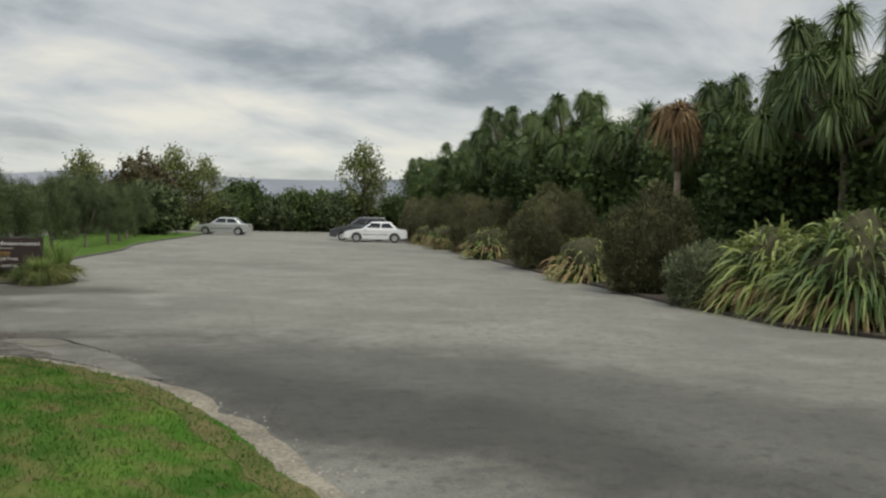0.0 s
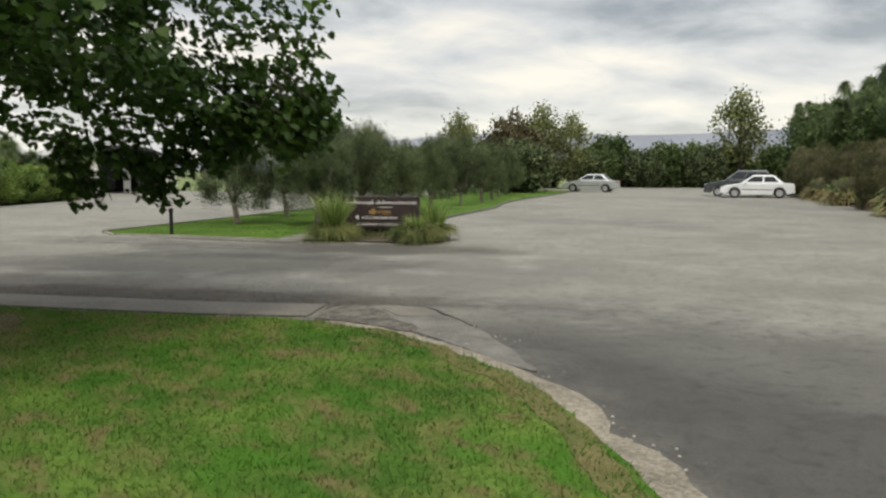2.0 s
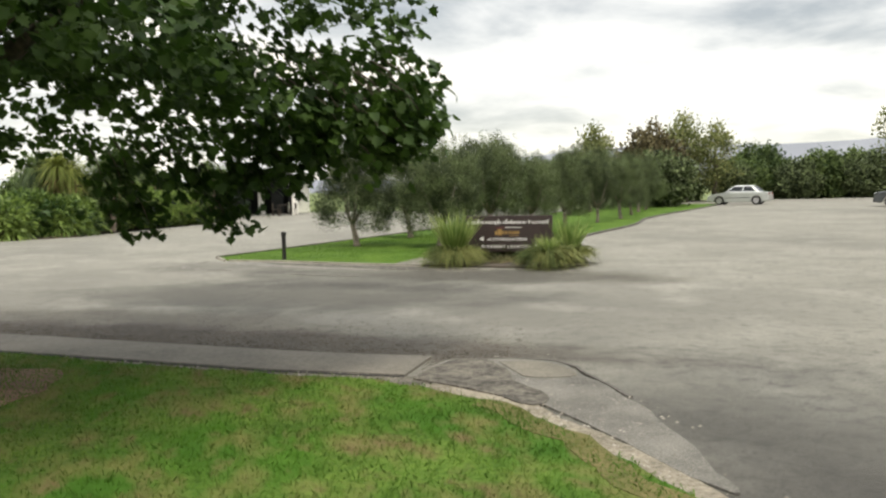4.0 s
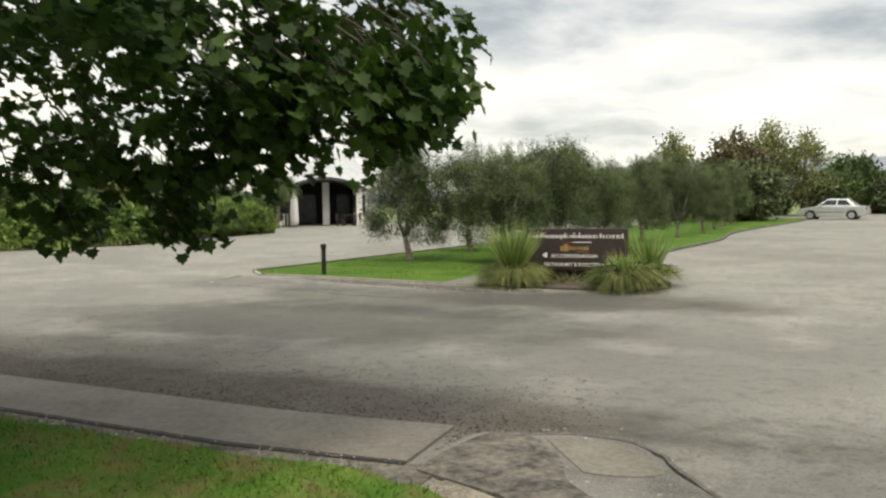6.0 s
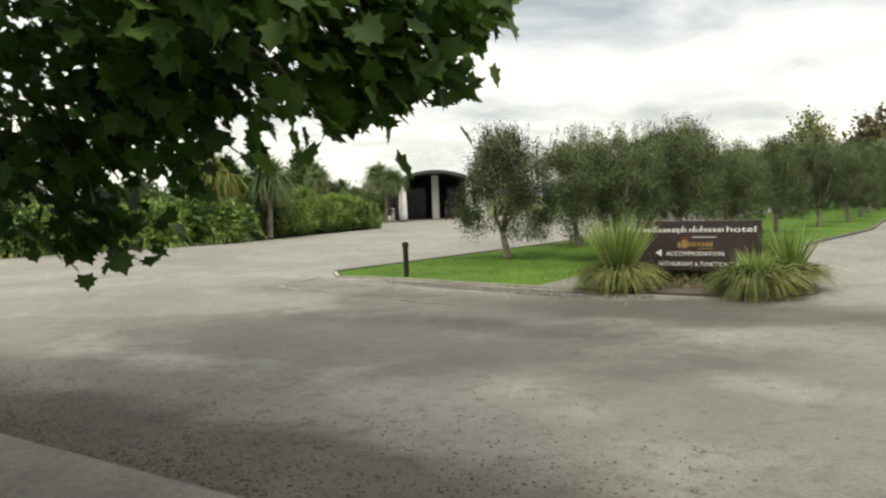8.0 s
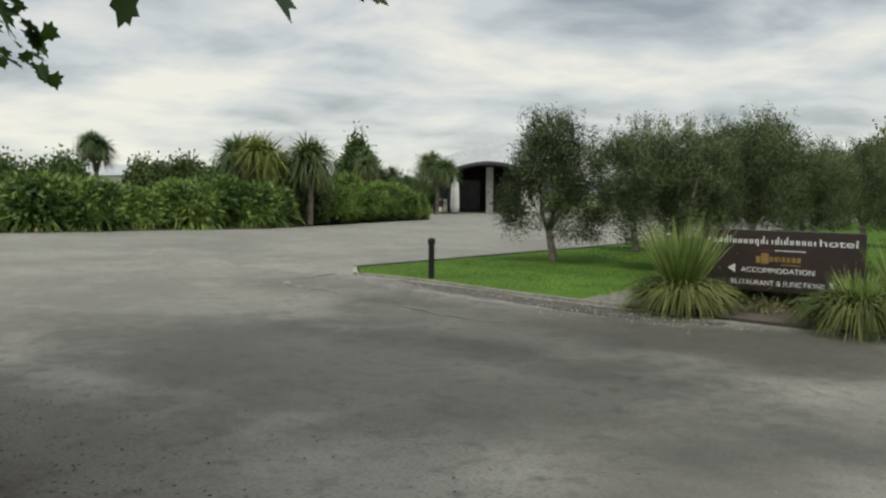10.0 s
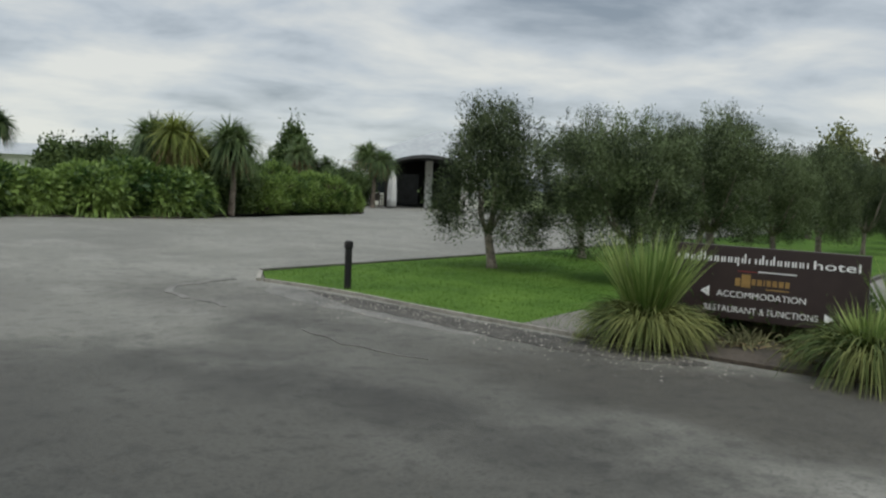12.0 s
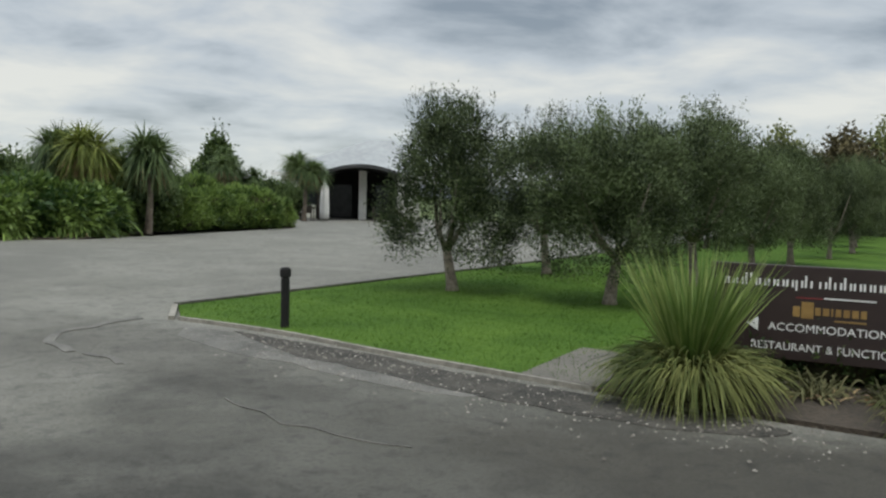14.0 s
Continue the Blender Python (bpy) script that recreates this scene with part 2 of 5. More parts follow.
layered(M_BLADE, (0.034, 0.098, 0.012), 0.55, 0.46, 0.66, 23.0)
layered(M_BLADE, (0.145, 0.148, 0.050), 3.4, 0.48, 0.70, 4.0, (1.0, 0.55, 1))
layered(M_BLADE, (0.150, 0.112, 0.058), 4.6, 0.54, 0.74, 15.0, (1.0, 0.55, 1))
M_TBLADE = material("turf_blades", (0.034, 0.080, 0.012), (0.098, 0.170, 0.030), 3, 0.9, island=True, thin=0.35, coarse=0.7, specular=0.1)
M_BARK = material("furrowed_grey_bark", (0.026, 0.020, 0.015), (0.125, 0.100, 0.078), 13, 0.95, bump=1.0, coarse=2.4, bump_scale=16)
M_OBARK = material("pale_olive_bark", (0.10, 0.085, 0.065), (0.26, 0.225, 0.18), 16, 0.95, bump=0.8, coarse=3)
M_MAPLE = material("broad_green_leaves", (0.014, 0.038, 0.007), (0.052, 0.102, 0.017), 2.5, 0.6, island=True, thin=0.32, coarse=0.5, specular=0.3)
M_OLIVE = material("grey_green_leaves", (0.018, 0.029, 0.011), (0.138, 0.180, 0.078), 3, 0.65, island=True, thin=0.14, coarse=1.3, specular=0.25)
M_DTREE = material("dark_green_leaves", (0.030, 0.055, 0.018), (0.115, 0.165, 0.050), 3, 0.7, island=True, thin=0.25, coarse=0.4, specular=0.25)
M_YTREE = material("yellow_green_leaves", (0.070, 0.092, 0.030), (0.230, 0.250, 0.095), 3, 0.7, island=True, thin=0.25, coarse=0.4, specular=0.25)
M_RTREE = material("russet_leaves", (0.060, 0.052, 0.028), (0.165, 0.140, 0.070), 3, 0.7, island=True, thin=0.2, coarse=0.4, specular=0.2)
M_CORD = material("sword_leaves", (0.030, 0.058, 0.020), (0.140, 0.195, 0.070), 2, 0.6, island=True, thin=0.2, coarse=0.6, specular=0.3)
M_CORDY = material("yellow_sword_leaves", (0.09, 0.12, 0.02), (0.30, 0.34, 0.09), 2, 0.6, island=True, thin=0.25, coarse=0.6, specular=0.3)
M_DEAD = material("dead_straw_leaves", (0.15, 0.095, 0.05), (0.42, 0.30, 0.17), 3, 0.9, island=True, thin=0.1, specular=0.2)
M_FLAX = material("variegated_strap_leaves", (0.060, 0.105, 0.025), (0.330, 0.370, 0.120), 2, 0.5, island=True, thin=0.2, coarse=0.6, specular=0.35)
M_FLAXG = material("green_strap_leaves", (0.022, 0.056, 0.010), (0.200, 0.290, 0.068), 2, 0.5, island=True, thin=0.25, coarse=0.6, specular=0.35)
M_TUFT = material("upright_lime_leaves", (0.110, 0.180, 0.040), (0.340, 0.400, 0.135), 2, 0.6, island=True, thin=0.25, coarse=0.8, specular=0.3)
M_TUFTD = material("drooping_straw_leaves", (0.042, 0.066, 0.015), (0.200, 0.215, 0.074), 2, 0.7, island=True, thin=0.2, coarse=0.8, specular=0.2)
M_BROWN = material("reddish_brown_twigs", (0.056, 0.060, 0.028), (0.176, 0.170, 0.088), 3, 0.85, island=True, thin=0.1, coarse=0.7, specular=0.15)
M_SAGE = material("grey_sage_leaves", (0.055, 0.072, 0.036), (0.175, 0.195, 0.115), 3, 0.85, island=True, thin=0.15, coarse=0.7, specular=0.15)
# core colour holds the shade inside shrubs and clumps
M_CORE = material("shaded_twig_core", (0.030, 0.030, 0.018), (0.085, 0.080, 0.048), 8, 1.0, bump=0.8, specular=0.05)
M_SIGN = material("dark_brown_sign_paint", (0.024, 0.014, 0.013), (0.034, 0.021, 0.019), 9, 0.5, coarse=1.2)
M_WHITE = material("white_vinyl", (0.74, 0.74, 0.72), (0.82, 0.82, 0.80), 6, 0.5)
M_GOLD = material("gold_vinyl", (0.20, 0.115, 0.035), (0.32, 0.20, 0.065), 12, 0.5)
M_RED = material("red_vinyl", (0.22, 0.025, 0.03), (0.32, 0.04, 0.045), 9, 0.5)
M_BLACK = material("black_painted_timber", (0.012, 0.012, 0.012), (0.022, 0.021, 0.020), 30, 0.75, bump=0.2, specular=0.2)
M_STUCCO = material("white_plaster", (0.62, 0.61, 0.57), (0.78, 0.77, 0.73), 4, 0.9, bump=0.25, coarse=0.6)
M_ROOF = material("pale_grey_roofing", (0.27, 0.282, 0.29), (0.35, 0.365, 0.372), 3, 0.7, coarse=0.4)
M_DROOF = material("dark_roof_steel", (0.022, 0.022, 0.023), (0.05, 0.05, 0.05), 5, 0.45, coarse=0.7)
M_DARKWOOD = material("dark_stained_timber", (0.018, 0.014, 0.011), (0.05, 0.038, 0.028), 12, 0.7, bump=0.2)
M_GLASS = material("dark_glazing", (0.012, 0.014, 0.016), (0.03, 0.034, 0.038), 2, 0.2, specular=0.35)
M_CANVAS = material("white_canvas", (0.72, 0.71, 0.68), (0.84, 0.83, 0.80), 14, 0.9, bump=0.2)
M_SILVER = material("silver_car_paint", (0.42, 0.44, 0.43), (0.50, 0.52, 0.51), 5, 0.28, metal=0.35, coat=0.6)
M_PEARL = material("white_car_paint", (0.70, 0.71, 0.72), (0.80, 0.81, 0.82), 5, 0.3, coat=0.6)
M_NAVY = material("charcoal_car_paint", (0.03, 0.036, 0.04), (0.055, 0.062, 0.066), 5, 0.3, coat=0.6)
M_TYRE = material("tyre_rubber", (0.012, 0.012, 0.012), (0.028, 0.028, 0.028), 30, 0.9)
M_RIM = material("alloy_wheel", (0.38, 0.38, 0.39), (0.52, 0.52, 0.53), 9, 0.35, metal=0.7)
M_LAMP = material("clear_lamp_lens", (0.55, 0.56, 0.57), (0.72, 0.73, 0.74), 9, 0.12, coat=0.5)
M_TAIL = material("red_lamp_lens", (0.22, 0.012, 0.01), (0.34, 0.02, 0.016), 9, 0.2, coat=0.5)
# blue-grey distance haze is mixed into the hill colour itself
M_HILL = material("haze_tinted_hill", (0.165, 0.18, 0.21), (0.22, 0.235, 0.265), 0.008, 1.0, coarse=0.002, specular=0.0)
M_STONE = material("pale_pebbles", (0.14, 0.125, 0.105), (0.36, 0.335, 0.295), 40, 0.9, island=True)
M_LITTER = material("brown_leaf_litter", (0.022, 0.017, 0.013), (0.095, 0.074, 0.055), 30, 0.95, island=True, specular=0.1)
M_TRUNKC = material("grey_fibrous_trunk", (0.07, 0.055, 0.04), (0.22, 0.18, 0.14), 14, 0.95, bump=0.8, coarse=3)

# ---- mesh helpers ----
rng = np.random.default_rng(11)


def link_part(name, me, mat, parent=None, label="", smooth=False):
    me.materials.append(mat)
    if smooth:
        me.polygons.foreach_set("use_smooth", np.ones(len(me.polygons), dtype=bool))
    ob = new(name, me)
    ob.parent = parent
    return tagged(ob, label=label)


def part(name, bm, mat, parent=None, label="", smooth=False):
    me = bpy.data.meshes.new(name)
    bmesh.ops.recalc_face_normals(bm, faces=bm.faces)
    bm.to_mesh(me)
    bm.free()
    return link_part(name, me, mat, parent, label, smooth)


def thing(name, x, y, z, label, category, group="", kind="", rz=0.0):
    ob = new(name)
    ob.matrix_basis = pose(x, y, z, 0, 0, rz)
    ob.empty_display_size = 0.2
    return tagged(ob, label, category, group, kind)


def block(bm, lo, hi, bevel=0.0, segments=2):
    r = bmesh.ops.create_cube(bm, size=1.0)
    for v in r["verts"]:
        v.co = Vector([lo[i] + (v.co[i] + 0.5) * (hi[i] - lo[i]) for i in range(3)])
    if bevel:
        edges = list({e for v in r["verts"] for e in v.link_edges})
        bmesh.ops.bevel(bm, geom=edges, offset=bevel, segments=segments, profile=0.5, affect="EDGES")
    return bm


def ring(bm, stations, sides=12, cap=True):
    """A turned shape about z from (radius, height) stations."""
    loops = []
    for r, z in stations:
        loops.append([bm.verts.new((r * math.cos(2 * math.pi * i / sides), r * math.sin(2 * math.pi * i / sides), z)) for i in range(sides)])
    for a, b in zip(loops, loops[1:]):
        for i in range(sides):
            bm.faces.new((a[i], a[(i + 1) % sides], b[(i + 1) % sides], b[i]))
    if cap:
        bm.faces.new(loops[0][::-1])
        bm.faces.new(loops[-1])
    return bm


def tube(bm, pts, radii, sides=8, wobble=0.0):
    pts = [Vector(p) for p in pts]
    loops = []
    for k, p in enumerate(pts):
        d = (pts[min(k + 1, len(pts) - 1)] - pts[max(k - 1, 0)]).normalized()
        u = d.cross(Vector((0.31, 0.95, 0.05))).normalized()
        v = d.cross(u)
        loop = []
        for i in range(sides):
            a = 2 * math.pi * i / sides
            r = radii[k] * (1 + wobble * noise.noise(Vector((math.cos(a) * 1.7, math.sin(a) * 1.7, p.z * 2.2)) + Vector((p.x, p.y, 0))))
            loop.append(bm.verts.new(p + u * r * math.cos(a) + v * r * math.sin(a)))
        loops.append(loop)
    for a, b in zip(loops, loops[1:]):
        for i in range(sides):
            bm.faces.new((a[i], a[(i + 1) % sides], b[(i + 1) % sides], b[i]))
    bm.faces.new(loops[0][::-1])
    bm.faces.new(loops[-1])
    return bm


def mesh_np(name, verts, faces):
    """A mesh from arrays: faces is (m, k)."""
    me = bpy.data.meshes.new(name)
    m, k = faces.shape
    me.vertices.add(len(verts))
    me.vertices.foreach_set("co", np.asarray(verts, dtype=np.float32).ravel())
    me.loops.add(m * k)
    me.loops.foreach_set("vertex_index", np.asarray(faces, dtype=np.int32).ravel())
    me.polygons.add(m)
    me.polygons.foreach_set("loop_start", np.arange(0, m * k, k, dtype=np.int32))
    me.update(calc_edges=True)
    return me


def unit(v):
    return v / np.maximum(np.linalg.norm(v, axis=-1, keepdims=True), 1e-9)


def scatter(name, shape, faces, at, axis, face, size):
    """Copies of a small leaf shape (local x along the leaf, y across, z out) at points, joined to one mesh."""
    x = unit(axis)
    y = unit(np.cross(face, x))
    z = np.cross(x, y)
    s = size[:, None, None]
    v = at[:, None, :] + s * (shape[None, :, 0:1] * x[:, None, :] + shape[None, :, 1:2] * y[:, None, :] + shape[None, :, 2:3] * z[:, None, :])
    f = faces[None] + (np.arange(len(at)) * len(shape))[:, None, None]
    return mesh_np(name, v.reshape(-1, 3), f.reshape(-1, faces.shape[1]))


def straps(name, base, way, length, width, droop, segs=4):
    """Sword or strap leaves that start along way and bend down."""
    n = len(base)
    u = np.linspace(0, 1, segs + 1)
    way = unit(way)
    side = np.cross(way, np.array([0, 0, 1.0]))
    side = unit(side + 0.25 * rng.normal(size=(n, 3)))
    line = base[:, None] + way[:, None] * (length[:, None] * u)[..., None]
    line[..., 2] -= (droop * length)[:, None] * u[None] ** 2.2
    w = width[:, None] * np.minimum(1.0, 0.55 + 1.8 * u)[None] * (1 - u[None] ** 2.2 * 0.96) * 0.5
    v = np.stack([line - side[:, None] * w[..., None], line + side[:, None] * w[..., None]], axis=2).reshape(-1, 3)
    q = np.array([[2 * k, 2 * k + 1, 2 * k + 3, 2 * k + 2] for k in range(segs)])
    f = q[None] + (np.arange(n) * (segs + 1) * 2)[:, None, None]
    return mesh_np(name, v, f.reshape(-1, 4))


def sphere_dirs(n, low=-1.0, high=1.0):
    z = rng.uniform(low, high, n)
    a = rng.uniform(0, 2 * np.pi, n)
    r = np.sqrt(1 - z * z)
    return np.stack([r * np.cos(a), r * np.sin(a), z], 1)


DIAMOND = np.array([(0, 0, 0), (0.45, -0.17, 0.03), (1, 0, -0.03), (0.45, 0.17, 0.03)], float)
DIAMOND_F = np.array([(0, 1, 2, 3)])
OVAL = np.array([(0, 0, 0), (0.3, -0.3, 0.05), (0.75, -0.22, 0.02), (1, 0, -0.08), (0.75, 0.22, 0.02), (0.3, 0.3, 0.05)], float)
OVAL_F = np.array([(0, 1, 2, 3), (0, 3, 4, 5)])
# one half of a five-lobed leaf and its mirror, folded a little along the midrib
HALF = [(0, 0), (-0.04, 0.20), (-0.12, 0.44), (0.14, 0.40), (0.26, 0.68), (0.44, 0.40), (0.68, 0.42), (0.70, 0.20), (1.0, 0)]
PALM = np.array([(x, y, 0.16 * abs(y)) for x, y in HALF] + [(x, -y, 0.16 * abs(y)) for x, y in HALF[1:-1]], float)
PALM_F = np.array([[0, 1, 2, 3, 4, 5, 6, 7, 8], [8, 15, 14, 13, 12, 11, 10, 9, 0]])

# ---- ground and paving ----


def sheet(name, outline, z, thick, mat, label, category):
    """A flat slab with its top at z."""
    bm = bmesh.new()
    top = [bm.verts.new((x, y, z)) for x, y in outline]
    low = [bm.verts.new((x, y, z - thick)) for x, y in outline]
    bm.faces.new(top)
    bm.faces.new(low[::-1])
    n = len(outline)
    for i in range(n):
        bm.faces.new((top[i], low[i], low[(i + 1) % n], top[(i + 1) % n]))
    bmesh.ops.triangulate(bm, faces=[f for f in bm.faces if len(f.verts) > 4])
    ob = part(name, bm, mat)
    return tagged(ob, label, category, kind="structure")


def strip(name, line, width, z, thick, mat, label, category, side=1.0):
    """A band along a line: its inner edge on the line, its outer edge width to the left of it."""
    pts = [Vector((x, y, 0)) for x, y in line]
    off = []
    for k, p in enumerate(pts):
        d = (pts[min(k + 1, len(pts) - 1)] - pts[max(k - 1, 0)]).normalized()
        off.append(p + Vector((-d.y, d.x, 0)) * width * side)
    bm = bmesh.new()
    rows = []
    for a, b in zip(pts, off):
        rows.append([bm.verts.new((a.x, a.y, z - thick)), bm.verts.new((a.x, a.y, z)), bm.verts.new((b.x, b.y, z)), bm.verts.new((b.x, b.y, z - thick))])
    for r, s in zip(rows, rows[1:]):
        for i in range(3):
            bm.faces.new((r[i], r[i + 1], s[i + 1], s[i]))
    bm.faces.new(rows[0])
    bm.faces.new(rows[-1][::-1])
    return tagged(part(name, bm, mat), label, category, kind="structure")


def smooth_line(pts, n=6):
    """A denser, rounded line through points."""
    out = []
    for i in range(len(pts) - 1):
        p0, p1, p2, p3 = (np.array(pts[max(0, min(len(pts) - 1, i + k))], float) for k in (-1, 0, 1, 2))
        for t in np.linspace(0, 1, n, endpoint=False):
            out.append(tuple(0.5 * (2 * p1 + (p2 - p0) * t + (2 * p0 - 5 * p1 + 4 * p2 - p3) * t * t + (3 * p1 - p0 - 3 * p2 + p3) * t ** 3)))
    out.append(tuple(pts[-1]))
    return out


def ragged(line, amount, freq=2.0):
    return [(x + amount * noise.noise(Vector((x * freq, y * freq, 0.3))), y + amount * noise.noise(Vector((x * freq, y * freq, 7.1)))) for x, y in line]


bm = bmesh.new()
bmesh.ops.create_grid(bm, x_segments=8, y_segments=8, size=2500)
for v in bm.verts:
    v.co.z = -0.05
tagged(part("ground", bm, M_FIELD), "flat grassland around the car park", "ground", kind="structure")

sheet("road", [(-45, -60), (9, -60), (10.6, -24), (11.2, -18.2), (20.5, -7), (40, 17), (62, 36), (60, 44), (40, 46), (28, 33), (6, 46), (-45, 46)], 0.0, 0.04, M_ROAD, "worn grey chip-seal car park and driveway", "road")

LAWN_EDGE = smooth_line([(-9.0, -5.95), (-6.0, -8.2), (-3.97, -9.80), (-1.50, -11.84), (-0.66, -12.44), (-0.14, -13.05), (0.30, -13.97), (0.46, -14.9), (0.45, -16.05), (0.17, -17.5), (-0.28, -18.74), (-0.55, -19.5), (-1.5, -22.2), (-3.2, -26.0), (-5, -30)])
LAWN_EDGE = ragged(ragged(LAWN_EDGE, 0.10, 1.4), 0.05, 6.0)
sheet("lawn", LAWN_EDGE + [(-45, -30), (-45, -5.9)], 0.035, 0.06, M_LAWN, "mown lawn with dry straw patches under the big tree", "lawn")
edge_road = [p for p in LAWN_EDGE if p[1] < -12.9 and p[1] > -24]
strip("gravel_edge", ragged([(x - 0.03, y) for x, y in edge_road], 0.13, 1.7), 0.27, 0.014, 0.03, M_GRAVEL, "pale gravelly edge between lawn and asphalt", "gravel edge")
strip("dry_verge", ragged([p for p in LAWN_EDGE if -22 < p[1] < -13.4], 0.12, 2.3), 0.2, 0.040, 0.03, M_VERGE, "dry brown trodden grass along the lawn's edge", "verge", side=-1.0)
strip("concrete_channel", [(-9.0, -5.75), (-6.0, -8.05), (-3.85, -9.72), (-1.19, -11.80), (-0.16, -12.45)], 0.78, 0.022, 0.05, M_CONC, "weathered concrete channel along the lawn", "channel")
CHANNEL = [(-9.0, -5.76), (-6.0, -8.06), (-3.85, -9.73), (-1.19, -11.81), (-0.16, -12.46), (0.02, -12.58)]
strip("lawn_edging", CHANNEL, 0.34, 0.012, 0.04, M_RUBBLE, "stony leaf-littered strip between lawn and channel", "edging", side=-1.0)
strip("channel_gap", CHANNEL[:-1], 0.045, 0.017, 0.04, M_BLACK, "dark gap along the concrete channel", "edging", side=-1.0)
PATCH = ragged(smooth_line([(-0.10, -12.50), (0.36, -11.98), (0.62, -12.06), (0.98, -12.2), (1.24, -12.52), (1.22, -13.1), (1.19, -13.75), (1.08, -14.5), (0.88, -15.3), (0.74, -15.6), (0.66, -14.9), (0.58, -13.97), (0.36, -13.2), (0.1, -12.8)], 4), 0.05, 3)
sheet("asphalt_patch", PATCH, 0.016, 0.03, M_PATCH, "broken dark asphalt patch beside the lawn corner", "asphalt patch")

TREE_BED = [(-3.76 + r * math.cos(a), -11.75 + r * math.sin(a)) for k in range(40) for a in [2 * math.pi * k / 40] for r in [0.86 + 0.3 * noise.noise(Vector((math.cos(a) * 1.6, math.sin(a) * 1.6, 3.3)))]]
sheet("tree_bed", TREE_BED, 0.042, 0.03, M_DIRT, "bare brown soil around the tree's foot", "garden bed")

sheet("rubble_patch", ragged(smooth_line([(-0.12, -12.62), (0.34, -12.05), (0.62, -12.12), (0.70, -12.45), (0.62, -12.9), (0.66, -13.5), (0.5, -13.7), (0.2, -13.1)], 4), 0.06, 4), 0.024, 0.03, M_RUBBLE, "broken rubbly asphalt at the end of the channel", "asphalt patch")
strip("patch_rim", ragged(smooth_line([(0.62, -12.10), (0.98, -12.2), (1.24, -12.5), (1.24, -13.1), (1.22, -13.75)], 5), 0.04, 4), 0.03, 0.021, 0.03, M_DKERB, "dark broken rim of the asphalt patch", "crack")
sheet("worn_patch", ragged(smooth_line([(0.74, -12.25), (1.0, -12.32), (1.17, -12.56), (1.16, -12.95), (0.95, -13.0), (0.74, -12.85)], 4), 0.04, 4), 0.022, 0.03, M_WORN, "smooth brown worn hollow in the asphalt", "asphalt patch")

# traffic island
ISLE_FRONT = smooth_line([(-1.20, 0.72), (-0.05, -0.22), (1.03, -1.40), (1.86, -2.24), (2.49, -2.86)])
ISLE_SIGN = smooth_line([(2.49, -2.86), (3.15, -3.45), (4.1, -4.25), (4.8, -4.6), (5.4, -4.35), (6.1, -2.6), (7.4, 0.8), (9.7, 4.3), (14.1, 9.3), (18.3, 15.2), (27.8, 25.4), (32, 30)])
ISLE_BACK = [(-1.42, 1.75), (0.60, 4.10), (3.9, 8.0), (9.5, 14.9), (20, 28), (28, 38)]
sheet("island_lawn", ISLE_FRONT + ISLE_SIGN[1:] + [(34, 33), (30, 40)] + ISLE_BACK[::-1], 0.03, 0.08, M_TURF, "bright green mown island lawn among olive trees", "lawn")
strip("island_kerb_front", ISLE_FRONT, 0.05, 0.040, 0.10, M_KERB, "thin pale edging along the island lawn", "kerb", side=-1.0)
strip("island_kerb_back", ISLE_BACK, 0.08, 0.06, 0.1, M_DKERB, "dark kerb along the driveway side of the island", "kerb")
strip("island_kerb_nose", [(-1.43, 1.83), (-1.27, 0.72)], 0.07, 0.046, 0.10, M_KERB, "short pale edging at the island's nose", "kerb", side=-1.0)
strip("island_kerb_side", ISLE_SIGN[24:], 0.09, 0.06, 0.1, M_DKERB, "low dark edging between island and car park", "kerb", side=-1.0)
sheet("sign_bed", ragged(smooth_line([(2.50, -2.95), (3.15, -3.52), (4.1, -4.32), (4.8, -4.68), (5.48, -4.4), (5.8, -3.2), (4.6, -2.2), (3.3, -2.1), (2.55, -2.85)], 4), 0.02)[:-1], 0.036, 0.05, M_SOIL, "bark-mulched bed around the sign", "garden bed")
sheet("footpath_slab", [(2.02, -2.40), (2.50, -2.90), (3.4, -1.75), (2.9, -1.25)], 0.040, 0.03, M_CONC, "short grey concrete slab by the sign bed", "slab")
GRIT = ragged(smooth_line([(-0.55, -0.05), (0.3, -0.85), (1.0, -1.6), (1.9, -2.5), (2.6, -3.2), (3.4, -4.0), (3.0, -4.1), (1.9, -3.35), (1.0, -2.35), (0.2, -1.45), (-0.4, -0.5)], 5), 0.10, 2.5)
sheet("grit_patch", GRIT, 0.006, 0.03, M_GRIT, "loose gritty asphalt in front of the island", "gravel patch")
CRUMBLE = ragged(smooth_line([(-1.1, 0.25), (-0.3, -0.35), (-0.15, -0.75), (0.7, -1.6), (1.6, -2.65), (1.4, -3.0), (0.3, -2.0), (-0.6, -1.0), (-1.0, -0.3)], 5), 0.10, 2.5)
sheet("dark_seal_patch", CRUMBLE, 0.003, 0.03, M_PATCH, "dark resealed asphalt beside the island edge", "asphalt patch")



def crack(line, width=0.008):
    strip("asphalt_line", ragged(smooth_line(line, 10), 0.09, 3), width, 0.0085, 0.02, M_PATCH, "dark strip on the asphalt, for cracks and a curved skid mark", "crack")


crack([(-0.24, -2.97), (0.1, -3.5), (0.48, -3.92), (0.95, -4.25)])
# the next two wider strips draw a dark curved skid mark
crack([(-1.75, -1.2), (-2.1, -0.7), (-2.15, -0.2), (-1.95, 0.3), (-1.6, 0.75)], 0.10)
crack([(-1.7, -1.35), (-1.3, -1.75)], 0.07)
crack([(0.40, -12.0), (0.72, -12.5), (0.9, -13.2), (0.88, -14.2)])

